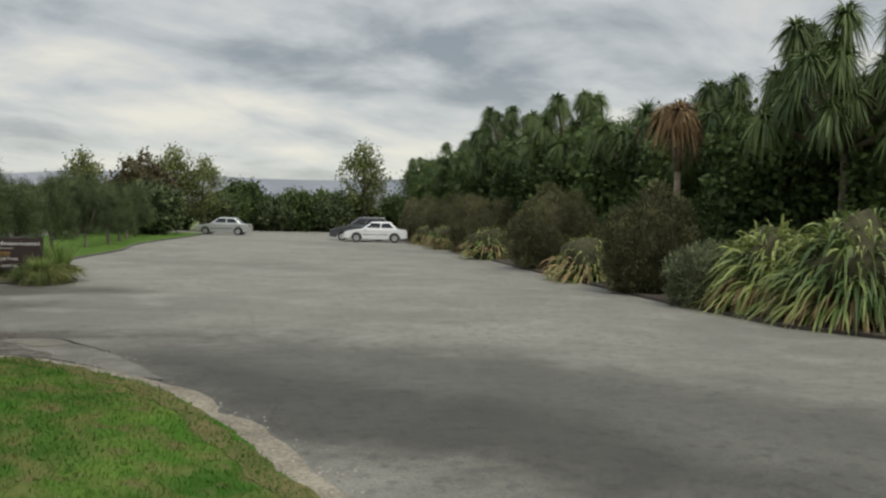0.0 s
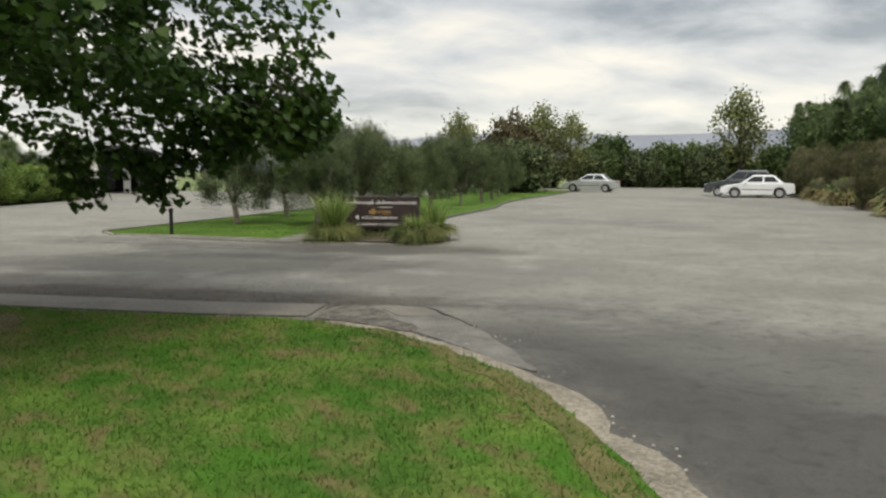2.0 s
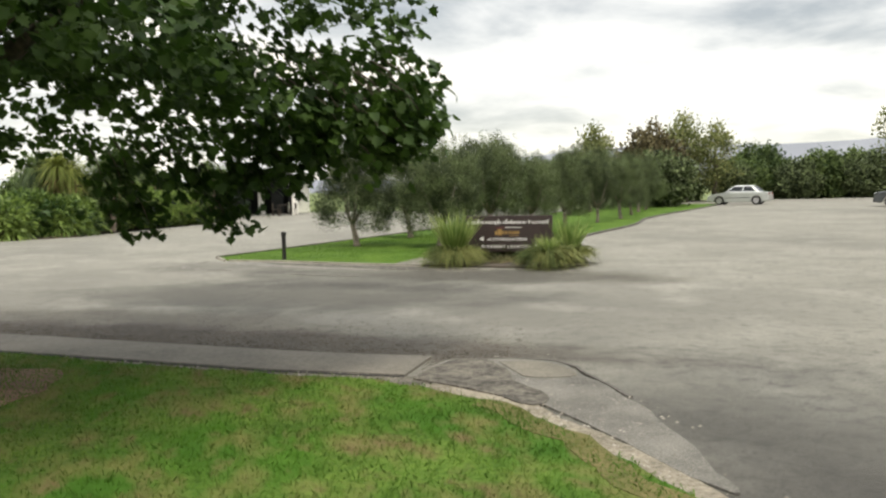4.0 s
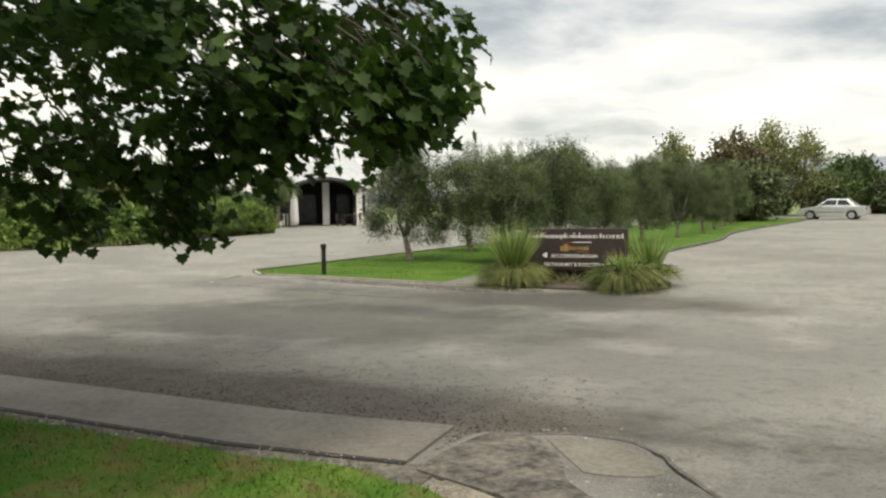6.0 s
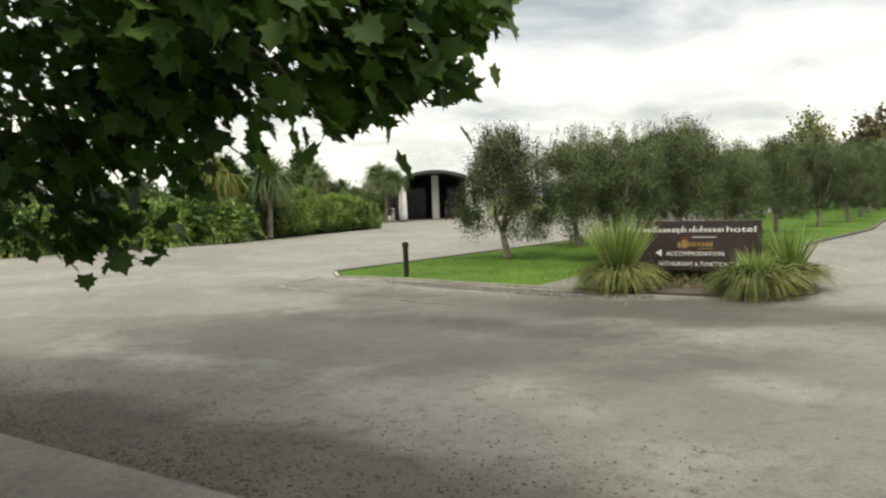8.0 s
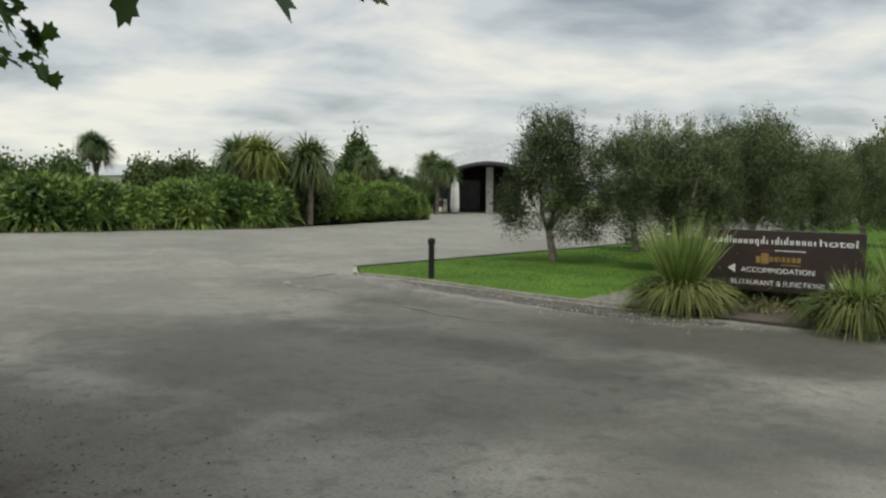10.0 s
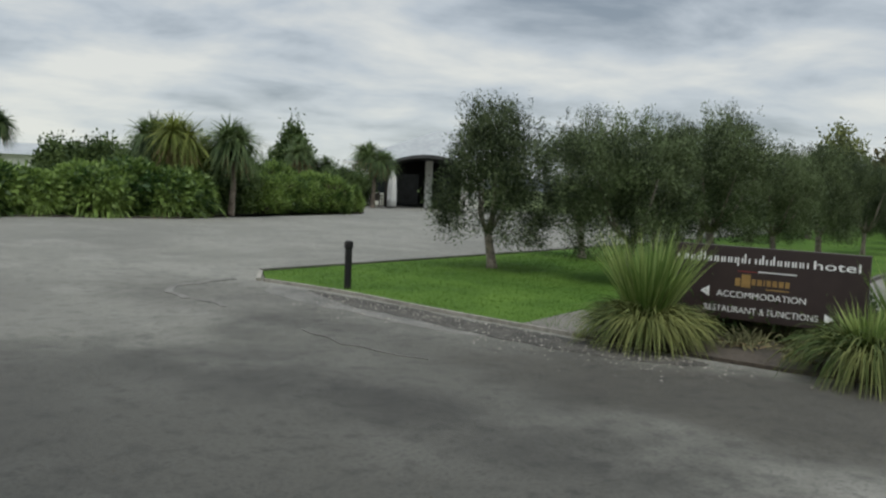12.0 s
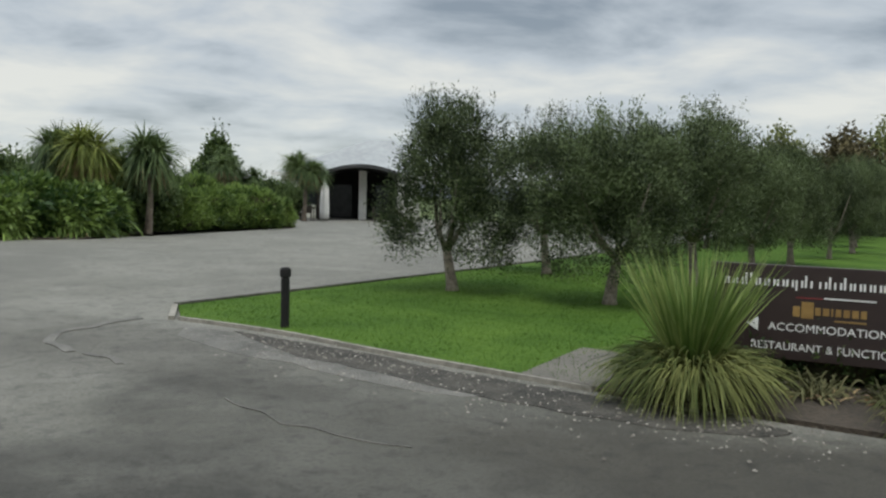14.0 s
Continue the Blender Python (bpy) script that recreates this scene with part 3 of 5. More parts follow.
# planted bed on the far side of the car park
BED = [(10.4, -45), (10.2, -24), (10.1, -20), (10.3, -18.6), (12.7, -15.3), (17.3, -9.8), (24.3, -1.8), (31.7, 7.0), (36.2, 12.8), (50, 30), (75, 52), (110, 30), (60, -45)]
sheet("planting_bed", BED, 0.06, 0.1, M_SOIL, "dark mulched shrub bed along the car park", "garden bed")
HEDGE_BED = [(-45, -1), (-24, 8.0), (-13.3, 12.6), (-9.6, 14.9), (-6.6, 16.6), (-5.7, 20.5), (-3.6, 24.2), (-1.25, 27.3), (-1.2, 29.5), (-3, 36), (-9, 44), (-45, 46)]
sheet("driveway_bed", HEDGE_BED, 0.05, 0.1, M_SOIL, "brown mulched bed along the driveway", "garden bed")

# loose stones on the edges
n = 420
k = rng.integers(0, len(edge_road), n)
at = np.array(edge_road)[k] + rng.normal(0, 0.12, (n, 2)) + np.array([0.15, 0])
PEB = np.array([(-0.5, -0.4, 0), (0.5, -0.45, 0), (0.45, 0.4, 0), (-0.4, 0.5, 0), (-0.25, -0.2, 0.4), (0.3, -0.2, 0.35), (0.2, 0.25, 0.42), (-0.2, 0.2, 0.38)], float)
PEB_F = np.array([(4, 5, 6, 7), (0, 1, 5, 4), (1, 2, 6, 5), (2, 3, 7, 6), (3, 0, 4, 7)])
at2 = np.array(GRIT)[rng.integers(0, len(GRIT), 1100)] + rng.normal(0, 0.3, (1100, 2))
at3 = np.c_[rng.uniform(-0.1, 1.3, 320), rng.uniform(-14.6, -12.0, 320)]
u = rng.uniform(0, 1, 420)
at4 = np.c_[-6.0 + 5.8 * u, -8.22 - 4.3 * u] + rng.normal(0, 0.07, (420, 2))
at = np.concatenate([at, at2, at3, at4])
a = rng.uniform(0, 6.28, len(at))
me = scatter("loose_stones", PEB, PEB_F, np.c_[at, np.full(len(at), 0.012)], np.c_[np.cos(a), np.sin(a), 0 * a], np.tile([0, 0, 1.0], (len(at), 1)), rng.uniform(0.006, 0.024, len(at)))
tagged(link_part("loose_stones", me, M_STONE), "small pale stones strewn along the edges", "gravel", kind="stuff")

# brown grit and leaf crumbs swept along the channel's road side
n = 11000
u, v = rng.uniform(0, 1, n), rng.exponential(0.5, n)
at = np.c_[-6.2 + 6.9 * u + 0.62 * v, -7.25 - 5.2 * u + 0.78 * v] + rng.normal(0, 0.12, (n, 2))
a = rng.uniform(0, 6.28, n)
me = scatter("leaf_litter", PEB * np.array([1.2, 0.9, 0.5]), PEB_F, np.c_[at, np.full(n, 0.0005)], np.c_[np.cos(a), np.sin(a), 0 * a], np.tile([0, 0, 1.0], (n, 1)), rng.uniform(0.005, 0.019, n))
tagged(link_part("leaf_litter", me, M_LITTER), "brown leaf crumbs and grit on the asphalt", "litter", kind="stuff")


def inside(poly, p):
    x, y = p[:, 0], p[:, 1]
    hit = np.zeros(len(p), bool)
    q = np.array(poly)
    for (x1, y1), (x2, y2) in zip(q, np.roll(q, -1, axis=0)):
        c = ((y1 > y) != (y2 > y)) & (x < (x2 - x1) * (y - y1) / (y2 - y1 + 1e-12) + x1)
        hit ^= c
    return hit


def blades(name, poly, box, count, z, mat, label, size):
    p = np.c_[rng.uniform(box[0], box[2], count), rng.uniform(box[1], box[3], count)]
    p = p[inside(poly, p)]
    n = len(p)
    base = np.c_[p, np.full(n, z)]
    way = np.c_[rng.normal(0, 0.6, (n, 2)), np.ones(n)]
    me = straps(name, base, way, rng.uniform(0.6, 1.3, n) * size, np.full(n, size * 0.16), rng.uniform(0.1, 0.5, n), 2)
    return tagged(link_part(name, me, mat), label, "grass", kind="stuff")


blades("lawn_grass", LAWN_EDGE + [(-45, -30), (-45, -5.9)], (-6.5, -22, 0.7, -9), 140000, 0.032, M_BLADE, "short green and straw grass blades", 0.055)
blades("island_grass", ISLE_FRONT + ISLE_SIGN[1:13] + [(8, 8)] + ISLE_BACK[:3][::-1], (-1.5, -3, 8, 8), 60000, 0.027, M_TBLADE, "short bright green turf blades", 0.05)

# ---- plants ----


def maple(x, y):
    t = thing("shade_tree", x, y, 0.03, "large spreading shade tree with broad lobed green leaves on the lawn", "tree")
    bm = bmesh.new()
    heights = np.concatenate([[-0.05], np.linspace(0.02, 2.62, 66)])
    bend = np.interp(heights, (0, 0.3, 0.7, 1.2, 1.7, 2.6), (0.0, 0.03, 0.08, 0.13, 0.18, 0.26))
    girth = np.interp(heights, (-0.05, 0.06, 0.2, 0.45, 0.8, 1.2, 1.7, 2.2, 2.62), (0.44, 0.37, 0.325, 0.295, 0.275, 0.25, 0.23, 0.22, 0.17))
    tube(bm, [(bx, 0.04 * math.exp(-4 * h), h) for bx, h in zip(bend, heights)], list(girth), 28, 0.16)
    for v in bm.verts:
        z = v.co.z
        bx = float(np.interp(z, heights, bend))
        d = Vector((v.co.x - bx, v.co.y, 0))
        ring_ = abs(math.sin(z * 13 + 2.2 * noise.noise(Vector((d.x * 5, d.y * 5, z * 1.5)))))
        fade = 1.0 if z < 1.1 else max(0.15, 1 - (z - 1.1) * 1.2)
        r = 1 + fade * (0.13 * ring_ ** 0.6 - 0.09) + 0.06 * noise.noise(v.co * 7) + 0.03 * noise.noise(v.co * 17)
        v.co.x, v.co.y = bx + d.x * r, d.y * r
    part("trunk", bm, M_BARK, t, "thick grey trunk with rough rings", smooth=True)
    for k in range(13):
        a = 2 * math.pi * k / 13 + random.uniform(-0.2, 0.2)
        rise = random.choice((0.45, 0.8, 1.2, 1.7))
        reach = random.uniform(2.2, 3.0) * (1.0 if rise < 1 else 0.75)
        if -1.1 < a - 2 * math.pi < -0.3:
            reach *= 0.75
        p0 = Vector((0.23, 0.04, random.uniform(2.2, 2.55)))
        pts = [p0]
        for s in (0.25, 0.5, 0.75, 1.0):
            pts.append(p0 + Vector((math.cos(a + 0.2 * s) * reach * s, math.sin(a + 0.2 * s) * reach * s, rise * reach * (s - 0.38 * s * s) * 0.9)))
        bm = bmesh.new()
        tube(bm, pts, [0.12, 0.075, 0.05, 0.03, 0.012], 8, 0.15)
        part("limb", bm, M_BARK, t, smooth=True)

    def turn(a, b):
        return (a - b + 3.1416) % 6.2832 - 3.1416
    # clumps: an uneven dome shaped to fit the camera's view, long over the driveway and short beside the path
    n = 960
    a = rng.uniform(0, 2 * np.pi, n)
    lump = 1 + 0.05 * np.sin(3 * a + 1.0) + 0.05 * np.sin(7 * a)
    reach = 3.6 * lump + 0.26 * np.exp(-turn(a, 0.02) ** 2 / 0.09) - 1.0 * np.exp(-turn(a, -0.62) ** 2 / 0.10)
    r = reach * np.sqrt(rng.uniform(0.02, 1, n))
    frac = np.clip(r / reach, 0, 1)
    top = 2.6 + 5.2 * np.sqrt(np.maximum(0, 1 - frac ** 2.2))
    low = 2.08 + 0.15 * np.sin(5 * a + 2 * r)
    south = np.exp(-turn(a, -1.75) ** 2 / 0.75)
    low = np.maximum(low + 0.75 * south, np.where(frac < 0.35, 2.75, 0))
    w = rng.uniform(0, 1, n)
    shell = rng.uniform(0, 1, n)
    z = np.where(shell < 0.46, low + (top - low) * w ** 2.2 * 0.6, low + (top - low) * (1 - 0.25 * w))
    c = np.c_[r * np.cos(a), r * np.sin(a), z]
    # low hanging sprays over the driveway: east, north, height, clumps
    sprays = ((2.2, 0.70, 1.36, 5), (2.05, 0.6, 1.62, 4), (1.5, 0.75, 1.38, 5), (1.4, 0.65, 1.66, 5), (1.85, 0.4, 1.76, 5), (2.5, 0.3, 1.72, 6), (2.7, 0.1, 1.86, 7), (3.1, -0.3, 1.90, 7), (3.45, -0.35, 1.92, 8), (3.7, -0.3, 1.97, 8), (3.78, -0.35, 2.2, 9), (3.4, -0.5, 2.2, 8), (3.0, -0.6, 2.15, 7), (3.8, -0.1, 2.5, 8))
    c2 = np.concatenate([np.array([x_, y_, z_]) + rng.normal(0, 1, (k_, 3)) * np.array([0.13, 0.13, 0.09]) for x_, y_, z_, k_ in sprays])
    # the skirt towards the road
    m = 34
    a3, r3 = rng.normal(-0.04, 0.2, m), rng.uniform(2.2, 3.85, m)
    c3 = np.c_[r3 * np.cos(a3), r3 * np.sin(a3), rng.uniform(2.1, 3.2, m) + 0.08 * (r3 - 2.2)]
    # leafy south face over the lawn
    m = 220
    a4, r4 = rng.normal(-1.9, 0.75, m), rng.uniform(0.9, 3.0, m)
    c4 = np.c_[r4 * np.cos(a4), r4 * np.sin(a4), rng.uniform(2.85, 4.4, m) - 0.05 * r4]
    # and the boughs between trunk and driveway
    m = 130
    c5 = np.c_[rng.uniform(0.3, 2.2, m), rng.uniform(-0.9, 2.4, m), rng.uniform(2.45, 3.9, m)]
    c = np.concatenate([c, c2, c3, c4, c5])
    per = 25
    p = np.repeat(c, per, 0) + rng.normal(0, 1, (len(c) * per, 3)) * np.array([0.11, 0.11, 0.075])
    k = len(p)
    out = unit(p * np.array([1, 1, 0.3]) - np.array([0, 0, 0.6]))
    axis = 0.7 * out + rng.normal(0, 0.5, (k, 3)) + np.array([0, 0, -0.75])
    face = np.array([0, 0, 1.0]) + rng.normal(0, 0.45, (k, 3)) + 0.3 * out
    # leaves are cut away to fit the camera's view: low ones in its wedge up the driveway, and those beside its path
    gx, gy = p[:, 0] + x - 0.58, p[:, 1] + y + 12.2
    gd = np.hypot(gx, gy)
    view_wedge = (gy > 0) & (np.abs(np.arctan2(gx, np.maximum(gy, 1e-3)) + 0.03) < 0.52)
    ok = (gx < -0.12) & ~(view_wedge & (p[:, 2] < 1.40 + 0.235 * gd)) & ~((np.hypot(gx, gy + 1.0) < 0.85) & (p[:, 2] < 2.4))
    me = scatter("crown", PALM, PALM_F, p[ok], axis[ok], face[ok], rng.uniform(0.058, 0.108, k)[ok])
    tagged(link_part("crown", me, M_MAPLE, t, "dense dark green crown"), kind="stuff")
    for q in c2:
        if q[0] + x > 0.15:
            continue
        near = Vector((q[0] * 0.93, q[1] * 0.93, q[2] + 0.26))
        bm = bmesh.new()
        tube(bm, [near, (near + Vector(q)) / 2 + Vector((0, 0, 0.05)), Vector(q)], [0.008, 0.006, 0.003], 5)
        part("twig", bm, M_BARK, t)
    # nearest leaves, one by one, left out close to the camera's path
    one = mesh_np("leaf", PALM * 0.095, PALM_F)
    one.materials.append(M_MAPLE)
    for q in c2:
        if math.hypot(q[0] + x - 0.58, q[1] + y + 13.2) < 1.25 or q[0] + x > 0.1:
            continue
        for _ in range(4):
            leaf = new("leaf", one)
            leaf.parent = t
            d = Vector(q) + Vector((random.gauss(0, 0.11), random.gauss(0, 0.11), random.gauss(-0.06, 0.06)))
            leaf.matrix_basis = pose(d.x, d.y, d.z, random.uniform(-35, 35), random.uniform(25, 80), random.uniform(0, 360)) @ Matrix.Scale(random.uniform(0.8, 1.15), 4)
    return t


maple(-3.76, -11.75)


def bush_leaves(centres, spread, per, shape, faces, size, lift=0.2, axis_out=0.7, centre=(0, 0, 0)):
    p = np.repeat(centres, per, 0) + rng.normal(0, 1, (len(centres) * per, 3)) * spread
    out = unit(p - np.array(centre))
    axis = axis_out * out + rng.normal(0, 0.55, p.shape) + np.array([0, 0, lift])
    face = out + rng.normal(0, 0.6, p.shape)
    return scatter("crown", shape, faces, p, axis, face, rng.uniform(*size, len(p)))


def olive(x, y, height, radius, seed, label="small olive tree with a grey-green crown on the island lawn", trunk_h=0.78, sparse=False, shape=None):
    random.seed(seed)
    t = thing("olive_tree", x, y, 0.04, label, "tree", "olive trees on the island")
    bm = bmesh.new()
    lean = random.uniform(-0.12, 0.12)
    tube(bm, [(0, 0, -0.05), (0, 0, 0.06), (lean * 0.4, 0.02, 0.3), (lean, 0.03, trunk_h)], [0.13, 0.095, 0.075, 0.07], 10, 0.25)
    part("trunk", bm, M_OBARK, t, "slender pale trunk", smooth=True)
    for k in range(5):
        a = 2 * math.pi * k / 5 + random.uniform(-0.3, 0.3)
        spread_ = radius * (0.3 if shape else 0.65)
        end = Vector((math.cos(a) * spread_, math.sin(a) * spread_, trunk_h + (height - trunk_h) * random.uniform(0.4, 0.62)))
        st = Vector((lean, 0.03, trunk_h - 0.05))
        bm = bmesh.new()
        tube(bm, [st, st.lerp(end, 0.35) + Vector((math.cos(a) * 0.1, math.sin(a) * 0.1, -0.04)), end], [0.05, 0.032, 0.008], 7, 0.2)
        part("limb", bm, M_OBARK, t, smooth=True)
    n = 150 if sparse else 250
    mid = (height + trunk_h * 0.9) / 2
    half = height - mid
    # an uneven crown of seven overlapping boughs
    local = np.random.default_rng(100 + seed)
    ang = 2.4 * np.arange(7) + local.uniform(0, 6)
    bough = np.c_[np.cos(ang) * radius * local.uniform(0.3, 0.72, 7), np.sin(ang) * radius * local.uniform(0.3, 0.72, 7), mid + half * np.linspace(-0.5, 0.5, 7) + local.uniform(-0.12, 0.12, 7)]
    size_ = local.uniform(0.34, 0.58, 7)
    if shape:
        bough = np.array([(ox, oy, oz) for ox, oy, oz, _ in shape])
        size_ = np.array([q[3] for q in shape]) / radius
        pick = local.choice(len(shape), n, p=size_ ** 2 / np.sum(size_ ** 2))
    else:
        pick = local.integers(0, 7, n)
    d = sphere_dirs(n, -0.8, 1)
    c = bough[pick] + d * (np.array([radius, radius, radius if shape else half * 0.95]) * (size_[pick] * rng.uniform(0.3, 1.0, n) ** 0.5)[:, None])
    sprig = np.c_[rng.normal(0, radius * 0.35, 16), rng.normal(0, radius * 0.35, 16), rng.uniform(mid + half * 0.3, mid + half * 0.8, 16)]
    shoots = []
    for _ in range(12):
        sx, sy = rng.uniform(-0.5, 0.5, 2) * radius
        for q in range(5):
            shoots.append((sx + 0.03 * q * rng.normal(), sy + 0.03 * q * rng.normal(), mid + half * (0.72 + 0.09 * q)))
    ha = local.uniform(0, 6.28) + rng.normal(0, 1.3, 44)
    hang = np.c_[np.cos(ha) * radius * 0.72, np.sin(ha) * radius * 0.72, rng.uniform(trunk_h * 0.75, trunk_h * 1.7, 44)]
    c = np.concatenate([c, sprig, hang])
    me = bush_leaves(c, np.array([0.115, 0.115, 0.105]), 165, DIAMOND, DIAMOND_F, (0.032, 0.072), 0.35, 0.6, (0, 0, mid * 0.8))
    tagged(link_part("crown", me, M_OLIVE, t), kind="stuff")
    if sparse:
        for _ in range(16):
            ta, tr = random.uniform(0, 6.28), radius * random.uniform(0.15, 0.6)
            foot = Vector((math.cos(ta) * tr * 0.6, math.sin(ta) * tr * 0.6, mid + half * 0.15))
            tip = Vector((math.cos(ta) * tr * 1.25, math.sin(ta) * tr * 1.25, height * random.uniform(0.92, 1.04)))
            bm = bmesh.new()
            tube(bm, [foot, foot.lerp(tip, 0.5) + Vector((random.uniform(-0.06, 0.06), random.uniform(-0.06, 0.06), 0)), tip], [0.014, 0.009, 0.004], 5)
            part("bare_twig", bm, M_OBARK, t)
    me = bush_leaves(np.array(shoots), np.array([0.035, 0.035, 0.07]), 22, DIAMOND, DIAMOND_F, (0.03, 0.06), 0.9, 0.3, (0, 0, mid))
    tagged(link_part("top_foliage", me, M_OLIVE, t, "thin upright shoots"), kind="stuff")
    return t


olives = [olive(2.32, 3.62, 2.85, 1.15, 1, trunk_h=0.62, shape=((-0.05, 0.0, 2.42, 0.52), (0.05, 0.1, 2.0, 0.62), (-0.38, -0.1, 1.75, 0.55), (0.5, 0.0, 1.85, 0.55), (0.1, -0.3, 1.45, 0.6), (0.1, 0.45, 1.5, 0.6), (-0.75, 0.0, 1.25, 0.38), (0.75, 0.1, 1.4, 0.45), (-0.85, -0.1, 0.85, 0.25))), olive(4.3, 2.06, 2.55, 1.1, 2, trunk_h=0.66), olive(4.6, 6.6, 3.0, 1.05, 3, sparse=True), olive(6.7, 4.6, 3.0, 1.1, 4), olive(7.2, 9.9, 3.3, 1.1, 5)]
for i, (x, y, s) in enumerate(((8.9, 6.7, 0.85), (11.3, 9.4, 0.95), (9.6, 13.2, 1.1), (13.9, 11.9, 0.8), (12.4, 16.2, 1.05), (16.4, 14.6, 0.95), (19.0, 18.3, 0.9), (16.6, 20.5, 1.15), (21.5, 22.0, 1.0), (24.0, 25.5, 1.05), (20.0, 25.0, 1.25), (23.0, 29.5, 1.2))):
    copy_thing(olives[(i * 2 + 3) % 5], pose(x, y, 0.04, 0, 0, 67 * i) @ Matrix.Scale(s, 4))


def broadleaf(name, x, y, height, radius, mat, label, category="tree", low=0.25, seed=0, n=170, per=46, size=(0.12, 0.26), pointed=0.0, group=""):
    random.seed(seed)
    t = thing(name, x, y, 0, label, category, group)
    bm = bmesh.new()
    tube(bm, [(0, 0, -0.06), (0.02, 0, 0.4), (0.05, 0.03, height * 0.45), (0, 0, height * 0.9)], [height * 0.035, height * 0.026, height * 0.02, 0.015], 9, 0.2)
    part("trunk", bm, M_BARK, t, smooth=True)
    for k in range(5):
        a = 2.4 * k + random.uniform(-0.3, 0.3)
        z0 = height * random.uniform(0.25, 0.5)
        bm = bmesh.new()
        e = Vector((math.cos(a) * radius * 0.7, math.sin(a) * radius * 0.7, z0 + height * 0.25))
        tube(bm, [(0, 0, z0), e * 0.5 + Vector((0, 0, z0 * 0.5 + 0.1)), e], [height * 0.014, height * 0.009, 0.01], 6, 0.2)
        part("limb", bm, M_BARK, t)
    d = sphere_dirs(n, -1, 1)
    mid, half = height * (1 + low) / 2, height * (1 - low) / 2
    lump = 1 + 0.2 * np.sin(4 * np.arctan2(d[:, 1], d[:, 0]) + seed) + 0.12 * np.sin(7 * d[:, 2] + seed) + rng.normal(0, 0.08, n)
    c = d * np.array([radius, radius, half]) * (rng.uniform(0.35, 1, n) ** 0.5 * lump)[:, None] * 0.93
    c[:, :2] *= (1 - pointed * np.clip((c[:, 2] + half) / (2 * half), 0, 1))[:, None]
    c[:, 2] += mid
    sp = 0.09 * radius + 0.09
    me = bush_leaves(c, np.array([sp, sp, sp]) * 1.15, per, OVAL, OVAL_F, size, 0.1, 0.5, (0, 0, mid))
    tagged(link_part("crown", me, mat, t), kind="stuff")
    return t


def rosette(centres, per, length, width, low, droop):
    d = sphere_dirs(len(centres) * per, low, 1.0)
    base = np.repeat(centres, per, 0)
    n = len(d)
    return base, d, rng.uniform(*length, n), np.full(n, width), np.where(d[:, 2] < 0.15, droop * 1.5, droop) * rng.uniform(0.5, 1.3, n)


def cabbage_tree(x, y, height, heads, label, mat, seed, dead=0.5, spread=0.6, leaf=(0.6, 0.95), group="", per=280, droop=0.45):
    random.seed(seed)
    t = thing("cabbage_tree", x, y, 0.03, label, "tree", group)
    tips = []
    fork = height * 0.5
    bm = bmesh.new()
    tube(bm, [(0, 0, -0.05), (0, 0, 0.1), (0.05, 0.02, fork * 0.6), (0.02, 0, fork)], [0.17, 0.13, 0.10, 0.09], 9, 0.2)
    part("trunk", bm, M_TRUNKC, t, smooth=True)
    for k in range(heads):
        a = 2 * math.pi * k / max(1, heads) + random.uniform(-0.4, 0.4)
        r = 0 if heads == 1 else spread * random.uniform(0.5, 1.1)
        e = Vector((math.cos(a) * r, math.sin(a) * r, height - leaf[1] * 0.75 - random.uniform(0, 0.28 if heads < 15 else 0.75) * (height - fork) * (heads > 1)))
        bm = bmesh.new()
        tube(bm, [(0.02, 0, fork - 0.05), Vector((e.x * 0.6, e.y * 0.6, (fork + e.z) / 2)), e], [0.085, 0.07, 0.06], 7, 0.15)
        part("branch", bm, M_TRUNKC, t, smooth=True)
        tips.append(tuple(e))
    c = np.array(tips)
    me = straps("leaves", *rosette(c, per, leaf, 0.052, -0.85, droop), 4)
    tagged(link_part("leaves", me, mat, t, "spiky rosettes of sword leaves"), kind="stuff")
    if dead:
        me = straps("dead_leaves", *rosette(c - np.array([0, 0, 0.12]), int(80 * dead), leaf, 0.05, -0.98, 0.5)[:1], unit(np.c_[rng.normal(0, 0.35, (len(c) * int(80 * dead), 2)), -np.ones(len(c) * int(80 * dead))]), rng.uniform(*leaf, len(c) * int(80 * dead)), np.full(len(c) * int(80 * dead), 0.05), np.full(len(c) * int(80 * dead), 0.1), 2)
        tagged(link_part("dead_leaves", me, M_DEAD, t, "hanging skirt of dead straw leaves"), kind="stuff")
    return t


def flax(name, x, y, height, radius, mat, label, n=170, width=0.06, seed=0, group="", category="plant"):
    t = thing(name, x, y, 0.05, label, category, group)
    d = sphere_dirs(n, 0.06, 0.98)
    base = np.c_[rng.normal(0, radius * 0.16, (n, 2)), np.zeros(n)]
    base[:, :2] += d[:, :2] * radius * 0.12
    ln = rng.uniform(0.75, 1.15, n) * math.hypot(height, radius * 0.6) * (0.85 + 0.25 * d[:, 2])
    me = straps("leaves", base, d + np.array([0, 0, 0.45]), ln, np.full(n, width), rng.uniform(0.5, 1.25, n) * (1.25 - 0.8 * d[:, 2]) * 1.3, 6)
    link_part("leaves", me, mat, t)
    m = n // 4
    b2 = np.c_[rng.normal(0, radius * 0.25, (m, 2)), np.zeros(m)]
    me = straps("old_leaves", b2, sphere_dirs(m, 0.05, 0.5), rng.uniform(0.5, 0.9, m) * radius, np.full(m, width), np.full(m, 0.45), 3)
    link_part("old_leaves", me, M_DEAD, t, "dry straw leaves at the base")
    return t


